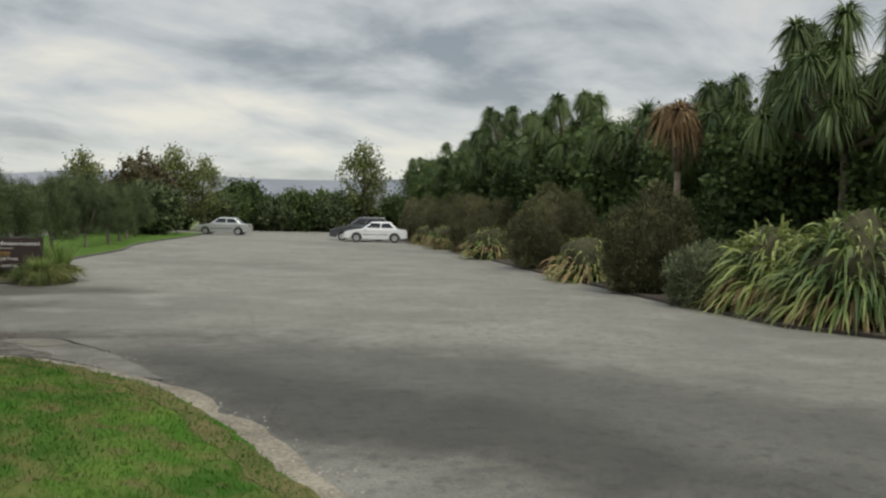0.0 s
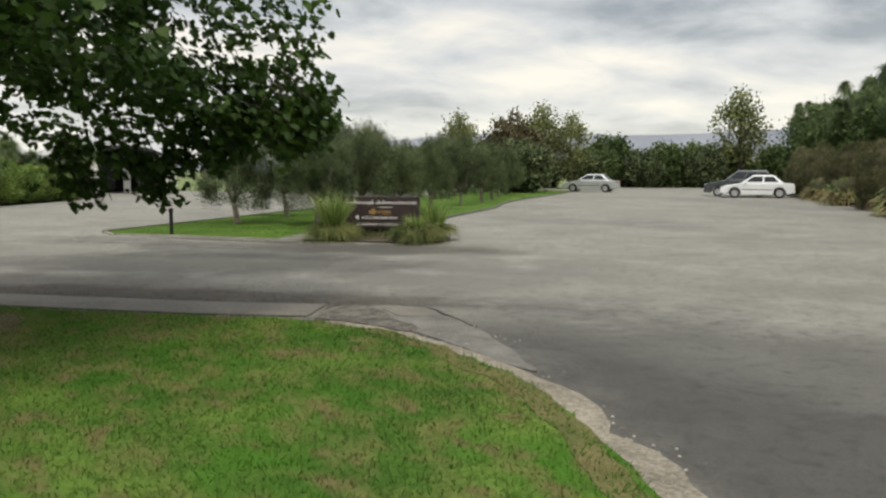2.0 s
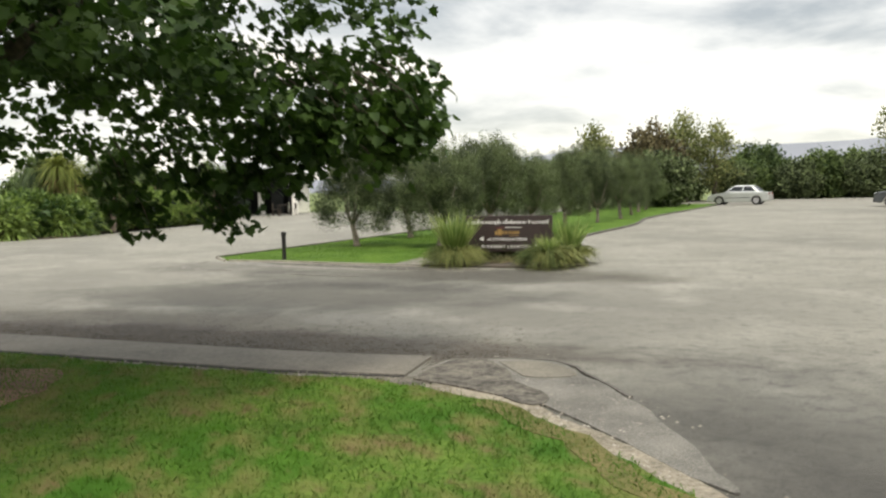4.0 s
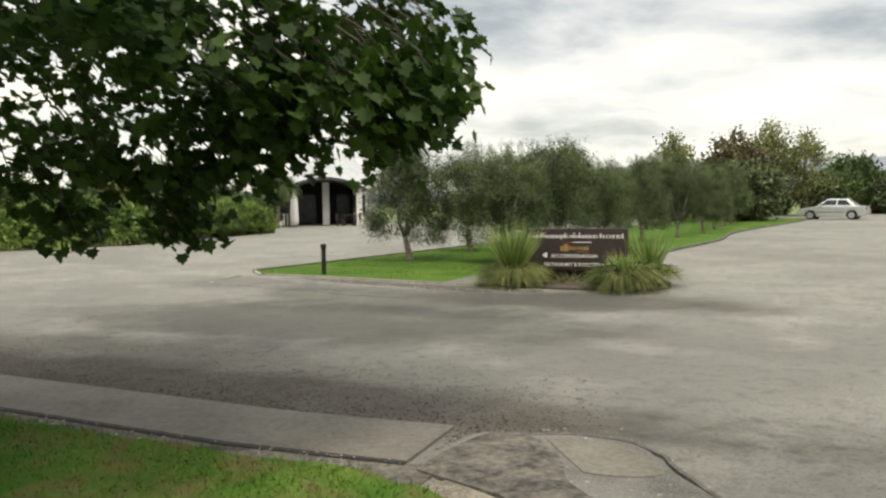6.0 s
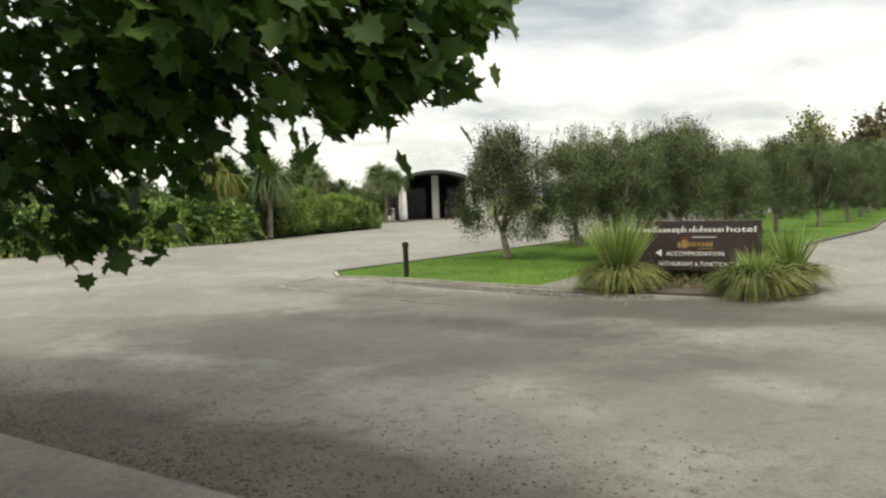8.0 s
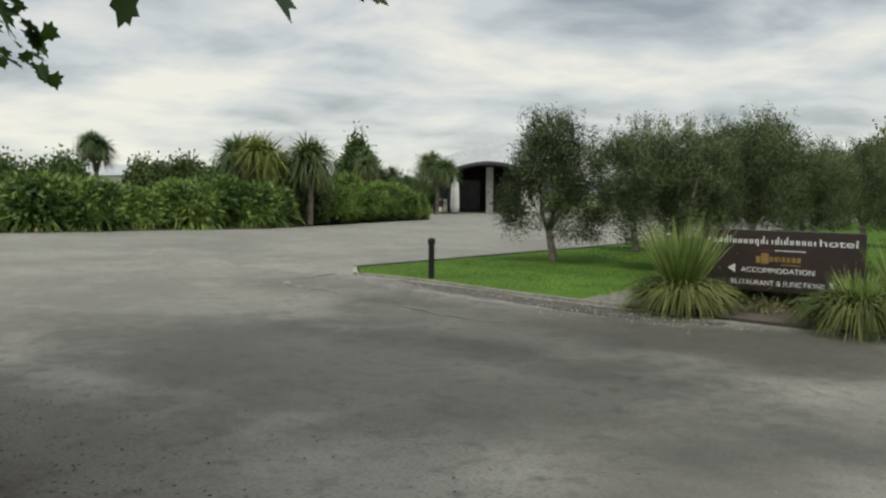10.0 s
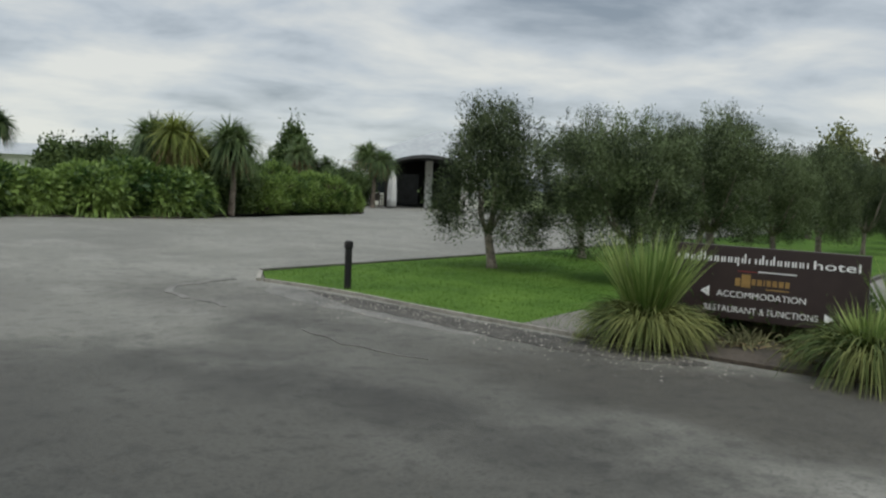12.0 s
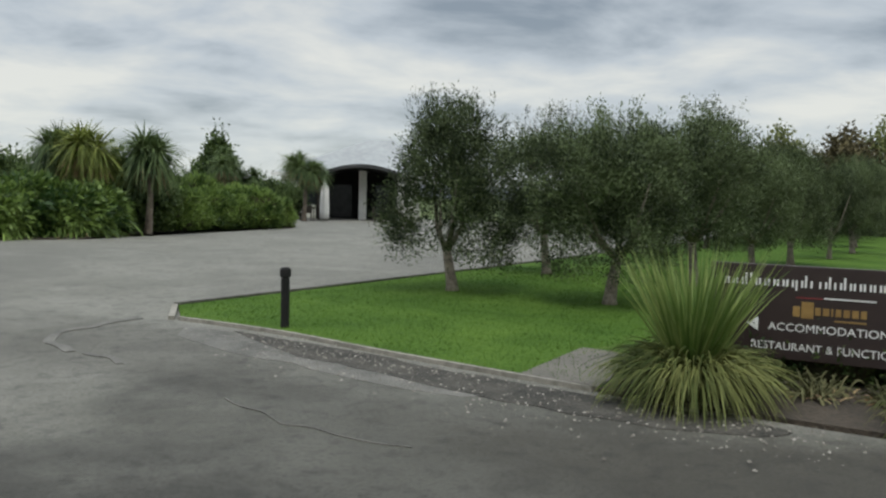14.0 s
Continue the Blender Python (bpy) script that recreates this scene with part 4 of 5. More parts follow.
def flax_mass(x, y, height, radius, label, n, width, seed, group):
    """A broad flax: many arching blades that leave the clump at all heights, over a core coloured as inner shade."""
    t = thing("flax_bush", x, y, 0.05, label, "plant", group)
    bm = bmesh.new()
    bmesh.ops.create_icosphere(bm, subdivisions=3, radius=1.0)
    for v in bm.verts:
        k = 1 + 0.22 * noise.noise(v.co * 1.9 + Vector((seed, 4, 0)))
        v.co = Vector((v.co.x * radius * 0.68 * k, v.co.y * radius * 0.68 * k, max(-0.05, (v.co.z * 0.55 + 0.35) * height * 0.72 * k)))
    part("shade_core", bm, M_CORE, t, "core coloured dark for the shade inside the clump", smooth=True)
    d = sphere_dirs(n, 0.0, 1)
    base = np.c_[d[:, :2] * radius * 0.52, np.maximum(0.02, (d[:, 2] * 0.62 + 0.02) * height * 0.80)]
    way = d * np.array([1, 1, 0.7]) + np.array([0, 0, 0.75]) + rng.normal(0, 0.32, (n, 3))
    me = straps("leaves", base, way, rng.uniform(0.75, 1.35, n) * height * 0.42, rng.uniform(0.6, 1.2, n) * width, rng.uniform(0.45, 1.2, n), 5)
    link_part("leaves", me, M_FLAX, t)
    m = n // 5
    d = sphere_dirs(m, 0.0, 0.35)
    me = straps("old_leaves", np.c_[d[:, :2] * radius * 0.6, rng.uniform(0.1, 0.6, m)], d + np.array([0, 0, 0.2]), rng.uniform(0.5, 0.9, m), np.full(m, width * 0.8), rng.uniform(0.6, 1.0, m), 3)
    link_part("old_leaves", me, M_DEAD, t, "dry straw leaves at the base")
    return t


def hedge_clump(x, y, height, radius, label, seed, group):
    t = flax("agapanthus_clump", x, y, height, radius, M_FLAXG, label, 900, 0.075, seed, group)
    bm = bmesh.new()
    bmesh.ops.create_icosphere(bm, subdivisions=3, radius=1.0)
    for v in bm.verts:
        k = 1 + 0.2 * noise.noise(v.co * 2.0 + Vector((seed, 0, 0)))
        v.co = Vector((v.co.x * radius * 0.75 * k, v.co.y * radius * 0.75 * k, max(-0.05, (v.co.z * 0.55 + 0.35) * height * 0.72 * k)))
    part("shade_core", bm, M_CORE, t, "core coloured dark for the shade inside the hedge plant", smooth=True)
    d = sphere_dirs(520, -0.3, 1)
    c = np.c_[d[:, :2] * radius * 0.82, np.maximum(0.1, (d[:, 2] * 0.55 + 0.38) * height * 0.88)]
    me = bush_leaves(c, np.array([0.09, 0.09, 0.09]), 9, DIAMOND, DIAMOND_F, (0.16, 0.34), -0.35, 0.8, (0, 0, height * 0.3))
    tagged(link_part("side_leaves", me, M_FLAXG, t), kind="stuff")
    return t


def dome(name, x, y, height, radius, mat, label, seed=0, n=900, per=14, group="", size=(0.05, 0.13)):
    """A clipped-looking rounded shrub: a twig core coloured as inner shade under a shell of fine foliage."""
    t = thing(name, x, y, 0.05, label, "shrub", group)
    bm = bmesh.new()
    bmesh.ops.create_icosphere(bm, subdivisions=3, radius=1.0)
    for v in bm.verts:
        s = 1 + 0.26 * noise.noise(v.co * 1.8 + Vector((seed, 0, 0)))
        v.co = Vector((v.co.x * radius * 0.86 * s, v.co.y * radius * 0.86 * s, max(-0.05, (v.co.z * 0.62 + 0.36) * height * 0.93 * s)))
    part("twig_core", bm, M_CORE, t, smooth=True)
    d = sphere_dirs(n, -0.55, 1)
    s = np.array([1 + 0.26 * noise.noise(Vector(q) * 1.8 + Vector((seed, 0, 0))) for q in d])
    c = np.c_[d[:, 0] * radius * 0.9 * s, d[:, 1] * radius * 0.9 * s, np.maximum(0.03, (d[:, 2] * 0.62 + 0.36) * height * 0.97 * s)]
    me = bush_leaves(c, np.array([0.07, 0.07, 0.07]), per, DIAMOND, DIAMOND_F, size, 0.5, 0.8, (0, 0, height * 0.2))
    tagged(link_part("foliage", me, mat, t), kind="stuff")
    return t


# shrub border along the car park: (x, y, height, radius)
G = "shrub border plants"
for i, (x, y, h, r) in enumerate(((11.9, -19.3, 2.75, 1.7), (12.6, -17.7, 2.35, 1.3), (11.7, -21.6, 2.7, 1.6), (11.9, -24.0, 2.6, 1.6))):
    flax_mass(x, y, h, r, "large arching flax with yellow-green striped leaves", 1500, 0.085, i, G)
for i, (x, y, h, r) in enumerate(((16.6, -11.4, 1.7, 1.35), (24.0, -2.5, 1.9, 1.4), (30.2, 5.0, 1.8, 1.3), (34.3, 9.7, 1.7, 1.2))):
    flax_mass(x, y, h, r, "yellow-striped flax clump between brown shrubs", 700, 0.07, i + 5, G)
for i, (x, y, h, r) in enumerate(((14.55, -14.15, 2.4, 1.1), (20.3, -7.9, 2.6, 1.5), (27.9, 0.9, 2.7, 1.6), (32.9, 6.6, 2.8, 1.6), (37.6, 12.2, 2.8, 1.8), (40.6, 15.6, 2.9, 1.9))):
    dome("coprosma_shrub", x, y, h, r, M_BROWN, "rounded olive-brown twiggy shrub in the border", i, 1900, 16, G, (0.045, 0.11))
dome("sage_shrub", 12.5, -16.4, 1.15, 0.8, M_SAGE, "low grey-green shrub beside the flax", 3, 500, 14, G)

# tall trees behind the border
G = "tall trees behind the shrub border"
ct = [cabbage_tree(17.6, -17.6, 7.0, 34, "tall dark cabbage tree with drooping leaves", M_CORD, 1, 0.0, 1.75, (0.4, 0.72), G, 250, 0.7),
      cabbage_tree(23.2, -10.8, 6.3, 8, "cabbage tree with brown dead leaves among green heads", M_CORD, 2, 0.5, 1.3, (0.7, 1.05), G),
      cabbage_tree(27.7, -5.3, 6.2, 9, "dark spiky cabbage tree behind the border", M_CORD, 3, 0.0, 1.4, (0.7, 1.05), G)]
for i, (x, y, s) in enumerate(((20.4, -14.2, 0.88), (25.3, -8.3, 0.98), (30.0, -2.5, 1.14), (32.7, 0.8, 1.08), (36.2, 5.0, 1.22), (40.6, 10.3, 1.12), (44.0, 14.6, 1.1), (47.8, 19.1, 1.08), (54.5, 27.2, 1.08), (17.5, -20.5, 1.0), (18.6, -23.5, 1.0))):
    copy_thing(ct[i % 2 * 2 if i < 9 else 0], pose(x, y, 0.03, 0, 0, 83 * i) @ Matrix.Scale(s, 4))
cabbage_tree(18.3, -13.1, 6.2, 3, "cabbage tree with a big orange-brown dead crown", M_DEAD, 5, 2.2, 0.3, (0.5, 0.85), G, 200, 0.8)
bt = broadleaf("evergreen_tree", 19.2, -15.6, 4.9, 1.9, M_DTREE, "dense dark evergreen tree behind the border", low=0.02, seed=4, n=230, group=G)
for i, (x, y, s) in enumerate(((21.9, -12.6, 1.05), (24.6, -9.9, 1.1), (26.8, -7.2, 1.12), (29.2, -4.2, 1.2), (31.6, -1.2, 1.22), (34.6, 2.4, 1.28), (38.4, 7.2, 1.32), (42.6, 12.2, 1.3), (46.0, 16.6, 1.3), (51.0, 22.6, 1.35), (57.5, 30.0, 1.35), (18.4, -19.2, 0.95), (17.4, -22.6, 1.0), (20.2, -17.2, 1.05), (21.6, -15.3, 1.05))):
    copy_thing(bt, pose(x, y, 0.0, 0, 0, 57 * i) @ Matrix.Scale(s, 4))

# far end of the car park
G = "trees at the far end of the car park"
pt = broadleaf("poplar_tree", 56.2, 37.5, 9.3, 3.0, M_YTREE, "tall airy yellow-green poplar", low=0.15, seed=6, pointed=0.55, n=110, per=36, size=(0.16, 0.36), group=G)
for x, y, s in ((24.1, 32.6, 0.63), (36.3, 40.6, 0.80), (38.9, 40.2, 0.72)):
    copy_thing(pt, pose(x, y, 0, 0, 0, x * 40) @ Matrix.Scale(s, 4))
rt = broadleaf("plum_tree", 33.5, 40.5, 5.6, 2.2, M_RTREE, "russet-leaved tree at the end of the car park", low=0.1, seed=7, size=(0.18, 0.38), group=G)
copy_thing(rt, pose(27.5, 32.5, 0, 0, 0, 70) @ Matrix.Scale(0.82, 4))
ht = broadleaf("hedgerow_tree", 47, 45.4, 4.5, 2.3, M_DTREE, "dark rounded tree in the far hedgerow", low=0.0, seed=8, size=(0.2, 0.42), group=G)
for i in range(16):
    u = i / 15
    copy_thing(ht, pose(30 + 38 * u + random.uniform(-1, 1), 46 - 8 * u + random.uniform(-1.5, 1.5), 0, 0, 0, 47 * i) @ Matrix.Scale(random.uniform(0.55, 0.85), 4))
yt = broadleaf("garden_tree", 41.5, 42.0, 3.0, 1.7, M_OLIVE, "small grey-green tree before the far hedgerow", low=0.05, seed=9, size=(0.14, 0.3), group=G)
for i, (x, y, s) in enumerate(((27.5, 29.5, 1.1), (30.5, 34.0, 1.0), (47.5, 40.5, 1.0), (52, 38, 1.1))):
    copy_thing(yt, pose(x, y, 0, 0, 0, 90 * i) @ Matrix.Scale(s, 4))

# driveway hedge and garden
G = "strap-leaved driveway hedge plants"
hp = [hedge_clump(-7.4, 17.5, 1.62, 1.15, "lush green strap-leaved clump in the driveway hedge", 1, G), hedge_clump(-9.2, 16.2, 1.7, 1.2, "lush green strap-leaved clump in the driveway hedge", 2, G)]
spots = [(-10.6, 15.4, 1.0), (-12.0, 14.4, 1.05), (-13.4, 13.6, 1.0), (-8.3, 18.4, 0.95), (-10.2, 17.6, 1.0), (-12.0, 16.6, 1.05), (-15.0, 12.7, 1.0), (-16.8, 11.8, 1.05), (-18.6, 10.9, 1.0), (-20.6, 10.1, 1.0), (-22.8, 9.2, 1.05), (-14.0, 15.8, 1.0), (-25.2, 8.2, 1.0), (-9.9, 16.6, 1.1), (-8.6, 17.3, 1.1), (-11.3, 15.6, 1.05), (-12.8, 15.0, 1.1), (-7.2, 18.6, 0.9)]
for i, (x, y, s) in enumerate(spots):
    copy_thing(hp[i % 2], pose(x, y, 0.05, 0, 0, 71 * i) @ Matrix.Scale(s * (0.84 + 0.32 * ((i * 7) % 5) / 4), 4))
hs = dome("hedge_shrub", -5.2, 23.0, 1.5, 1.15, M_FLAXG, "leafy bright green shrub in the driveway hedge", 2, 800, 14, "driveway hedge shrubs", (0.09, 0.2))
for i, (x, y, s) in enumerate(((-6.0, 22.2, 0.95), (-4.4, 24.3, 1.0), (-3.6, 25.4, 1.05), (-2.8, 26.6, 1.0), (-2.1, 27.8, 0.95), (-5.2, 25.0, 1.15), (-4.0, 26.8, 1.2), (-2.9, 28.6, 1.0), (-6.6, 23.6, 1.1))):
    copy_thing(hs, pose(x, y, 0.05, 0, 0, 101 * i) @ Matrix.Scale(s * (0.72 + 0.4 * ((i * 4) % 7) / 6), 4))
G = "garden cabbage trees"
cabbage_tree(-7.4, 19.2, 4.25, 3, "yellow-green cabbage tree with a dead straw skirt", M_CORDY, 11, 1.0, 0.35, (0.9, 1.25), G)
cabbage_tree(-8.5, 19.8, 4.1, 3, "dark green cabbage tree in the garden", M_CORD, 12, 0.0, 0.35, (0.85, 1.15), G)
cabbage_tree(-5.6, 19.6, 4.1, 3, "cabbage tree with drooping striped leaves", M_CORD, 13, 0.35, 0.35, (0.95, 1.3), G)
cabbage_tree(-14.6, 20.6, 4.1, 3, "single cabbage tree standing clear of the hedge", M_CORD, 14, 0.3, 0.35, (0.6, 0.85), G)
cabbage_tree(-4.9, 33.5, 4.1, 3, "cabbage tree with a thick brown dead skirt", M_CORD, 15, 1.3, 0.5, (0.7, 1.0), G)
cabbage_tree(-3.9, 34.5, 3.3, 2, "slanting cabbage tree near the porch", M_CORD, 16, 1.0, 0.4, (0.7, 1.0), G)
cabbage_tree(-1.1, 37.5, 4.2, 6, "bushy cabbage tree beside the porch", M_CORD, 17, 0.4, 0.75, (0.75, 1.1), G)
broadleaf("conifer_tree", -9.2, 62.0, 6.4, 2.6, M_DTREE, "dark conifer behind the garden", low=0.0, seed=12, pointed=0.85, size=(0.2, 0.4))
gt = broadleaf("garden_bush", -17.9, 24.5, 2.7, 1.3, M_DTREE, "dark rounded bush behind the hedge", low=0.0, seed=13, size=(0.1, 0.24))
for i, (x, y, s) in enumerate(((-7.0, 20.9, 0.95), (-6.2, 21.4, 0.85), (-9.4, 21.2, 0.85), (-20.0, 23.5, 0.95), (-17.5, 34.0, 1.05), (-15.6, 34.6, 1.1), (-10.5, 27.0, 0.8), (-8.4, 29.5, 0.85), (-3.2, 31.5, 0.62), (-2.2, 41.5, 0.75), (-3.6, 42.2, 0.85), (-23.5, 21, 1.0), (-27, 18, 1.0), (-6.5, 31, 0.8), (-12.6, 40, 1.1), (-6.2, 44, 1.0))):
    copy_thing(gt, pose(x, y, 0, 0, 0, 59 * i) @ Matrix.Scale(s, 4))

# the two tufts at the sign


def tuft(x, y, height, radius, label, upright, droops, seed):
    t = thing("spiky_tuft", x, y, 0.055, label, "plant", "tufts beside the sign")
    d = sphere_dirs(upright, 0.84, 0.995)
    base = np.c_[d[:, :2] * 0.10 + rng.normal(0, 0.03, (upright, 2)), np.full(upright, 0.12)]
    me = straps("upright_leaves", base, d, rng.uniform(0.8, 1.1, upright) * height, np.full(upright, 0.022), rng.uniform(0, 0.22, upright), 4)
    link_part("upright_leaves", me, M_TUFT, t, "stiff lime green upright leaves")
    d = sphere_dirs(droops, 0.1, 0.8)
    base = np.c_[d[:, :2] * 0.12 + rng.normal(0, 0.06, (droops, 2)), np.full(droops, 0.12)]
    me = straps("drooping_leaves", base, d + np.array([0, 0, 0.5]), rng.uniform(0.75, 1.15, droops) * radius * 1.25, np.full(droops, 0.019), rng.uniform(0.5, 1.0, droops), 5)
    link_part("drooping_leaves", me, M_TUFTD, t, "arching green and straw leaves")
    bm = bmesh.new()
    ring(bm, [(0.16, -0.03), (0.15, 0.1), (0.08, 0.22)], 10)
    part("crown_base", bm, M_CORE, t)
    return t


tuft(3.10, -3.22, 1.06, 0.58, "spiky lime-green tuft with drooping straw leaves", 330, 1900, 1)
tuft(4.6, -4.48, 0.55, 0.62, "spreading low green tuft with straw leaves by the sign", 150, 1300, 2)
tuft(5.3, -3.95, 0.86, 0.5, "upright green tuft at the end of the sign", 170, 800, 3)

gc = flax("ground_tuft", 4.0, -3.3, 0.26, 0.34, M_BROWN, "low dry brownish tuft under the sign", 70, 0.02, 3, "low tufts under the sign")
us = dome("low_shrub", 4.6, -2.62, 0.5, 0.42, M_DTREE, "low dark shrub in the mulch behind the sign", 5, 260, 14, "low shrubs behind the sign", (0.03, 0.07))
for i, (x, y, s) in enumerate(((5.15, -3.02, 1.0), (4.1, -2.25, 1.05), (4.9, -2.5, 1.1))):
    copy_thing(us, pose(x, y, 0.05, 0, 0, 77 * i) @ Matrix.Scale(s, 4))
for i, (x, y, s) in enumerate(((4.45, -3.55, 0.9), (4.9, -3.75, 1.0), (3.75, -2.95, 0.9), (4.3, -3.9, 0.7), (5.0, -3.45, 1.0), (4.2, -3.15, 1.0), (4.65, -3.45, 1.05))):
    copy_thing(gc, pose(x, y, 0.05, 0, 0, 77 * i) @ Matrix.Scale(s, 4))

# ---- sign, bollard ----
S = thing("direction_sign", 4.37, -2.98, 0.055, "dark brown hotel direction board with white lettering", "sign", rz=-36.7)
bm = bmesh.new()
block(bm, (-0.94, -0.03, 0.17), (0.92, 0.03, 0.92), 0.006)
part("board", bm, M_SIGN, S)
for x in (-0.7, 0.68):
    bm = bmesh.new()
    block(bm, (x - 0.045, 0.032, -0.05), (x + 0.045, 0.11, 0.86), 0.006)
    part("post", bm, M_DARKWOOD, S)


def lettering(name, text, x, z, size, mat, width):
    cu = bpy.data.curves.new(name, "FONT")
    cu.body, cu.size, cu.extrude = text, size, 0.0015
    ob = new(name, cu)
    bpy.context.view_layer.update()
    me = bpy.data.meshes.new_from_object(ob.evaluated_get(bpy.context.evaluated_depsgraph_get()))
    bpy.data.objects.remove(ob)
    xs = [v.co.x for v in me.vertices]
    k = width / (max(xs) - min(xs))
    lo = min(xs)
    for v in me.vertices:
        v.co = Vector((x + (v.co.x - lo) * k, -0.0335 - v.co.z, z + v.co.y))
    return link_part(name, me, mat, S)


def arrow(x, z, way):
    bm = bmesh.new()
    f = [bm.verts.new((x - 0.045 * way, -0.036, z + 0.055)), bm.verts.new((x - 0.045 * way, -0.036, z - 0.055)), bm.verts.new((x + 0.045 * way, -0.036, z))]
    face = bm.faces.new(f)
    r = bmesh.ops.extrude_face_region(bm, geom=[face])
    for v in r["geom"]:
        if isinstance(v, bmesh.types.BMVert):
            v.co.y += 0.0045
    part("arrow", bm, M_WHITE, S)


def bar(name, x0, x1, z0, z1, mat, parent=None):
    bm = bmesh.new()
    block(bm, (x0, -0.035, z0), (x1, -0.0315, z1))
    return part(name, bm, mat, parent or S)


# name line: plain white letter-sized bars, then one common word
x = -0.90
wide = {0: 1.5}
count = 0
for word in (11, 8):
    for k in range(word):
        wd = 0.056 * wide.get(count, 1.0) * (0.45 if count in (3, 12) else 1.0)
        zt = 0.845 if count in (3, 4, 10, 12, 14) else 0.806
        bar("name_bar", x, x + 0.015, 0.725 if count == 9 else 0.752, zt, M_WHITE)
        if wd > 0.03:
            bar("name_bar", x + wd - 0.015, x + wd, 0.752, 0.806, M_WHITE)
        x += wd + 0.012
        count += 1
    x += 0.035
lettering("lettering", "hotel", x, 0.752, 0.118, M_WHITE, 0.84 - x)
bar("rule", -0.08, 0.28, 0.672, 0.682, M_WHITE)
bar("red_rule", -0.28, -0.09, 0.668, 0.674, M_RED)
for k, (x0, wd, z0, z1) in enumerate(((-0.30, 0.05, 0.52, 0.60), (-0.24, 0.09, 0.51, 0.64), (-0.14, 0.04, 0.54, 0.60), (-0.085, 0.045, 0.54, 0.60), (-0.025, 0.014, 0.54, 0.60), (0.005, 0.04, 0.54, 0.60), (0.06, 0.045, 0.54, 0.60), (0.12, 0.045, 0.54, 0.60), (0.18, 0.04, 0.54, 0.60), (0.0, 0.22, 0.50, 0.512))):
    bmw = bmesh.new()
    block(bmw, (x0, -0.035, z0), (x0 + wd, -0.0315, z1), 0.0012, 1)
    part("emblem_bar", bmw, M_GOLD, S, "gold emblem bar")
arrow(-0.60, 0.44, -1)
lettering("lettering", "ACCOMMODATION", -0.48, 0.40, 0.088, M_WHITE, 0.86)
lettering("lettering", "RESTAURANT & FUNCTIONS", -0.60, 0.245, 0.088, M_WHITE, 1.1)
arrow(0.60, 0.275, 1)

B = thing("bollard", 0, 0, 0.04, "slim black timber bollard on the island lawn", "bollard")
bm = bmesh.new()
ring(bm, [(0.047, -0.06), (0.047, 0.50), (0.044, 0.51), (0.044, 0.53)], 16)
part("post", bm, M_BLACK, B, smooth=False)
bm = bmesh.new()
ring(bm, [(0.052, 0.53), (0.06, 0.54), (0.06, 0.605), (0.052, 0.625), (0.03, 0.635)], 16)
part("cap", bm, M_BLACK, B, "slightly wider round cap")

# ---- cars ----


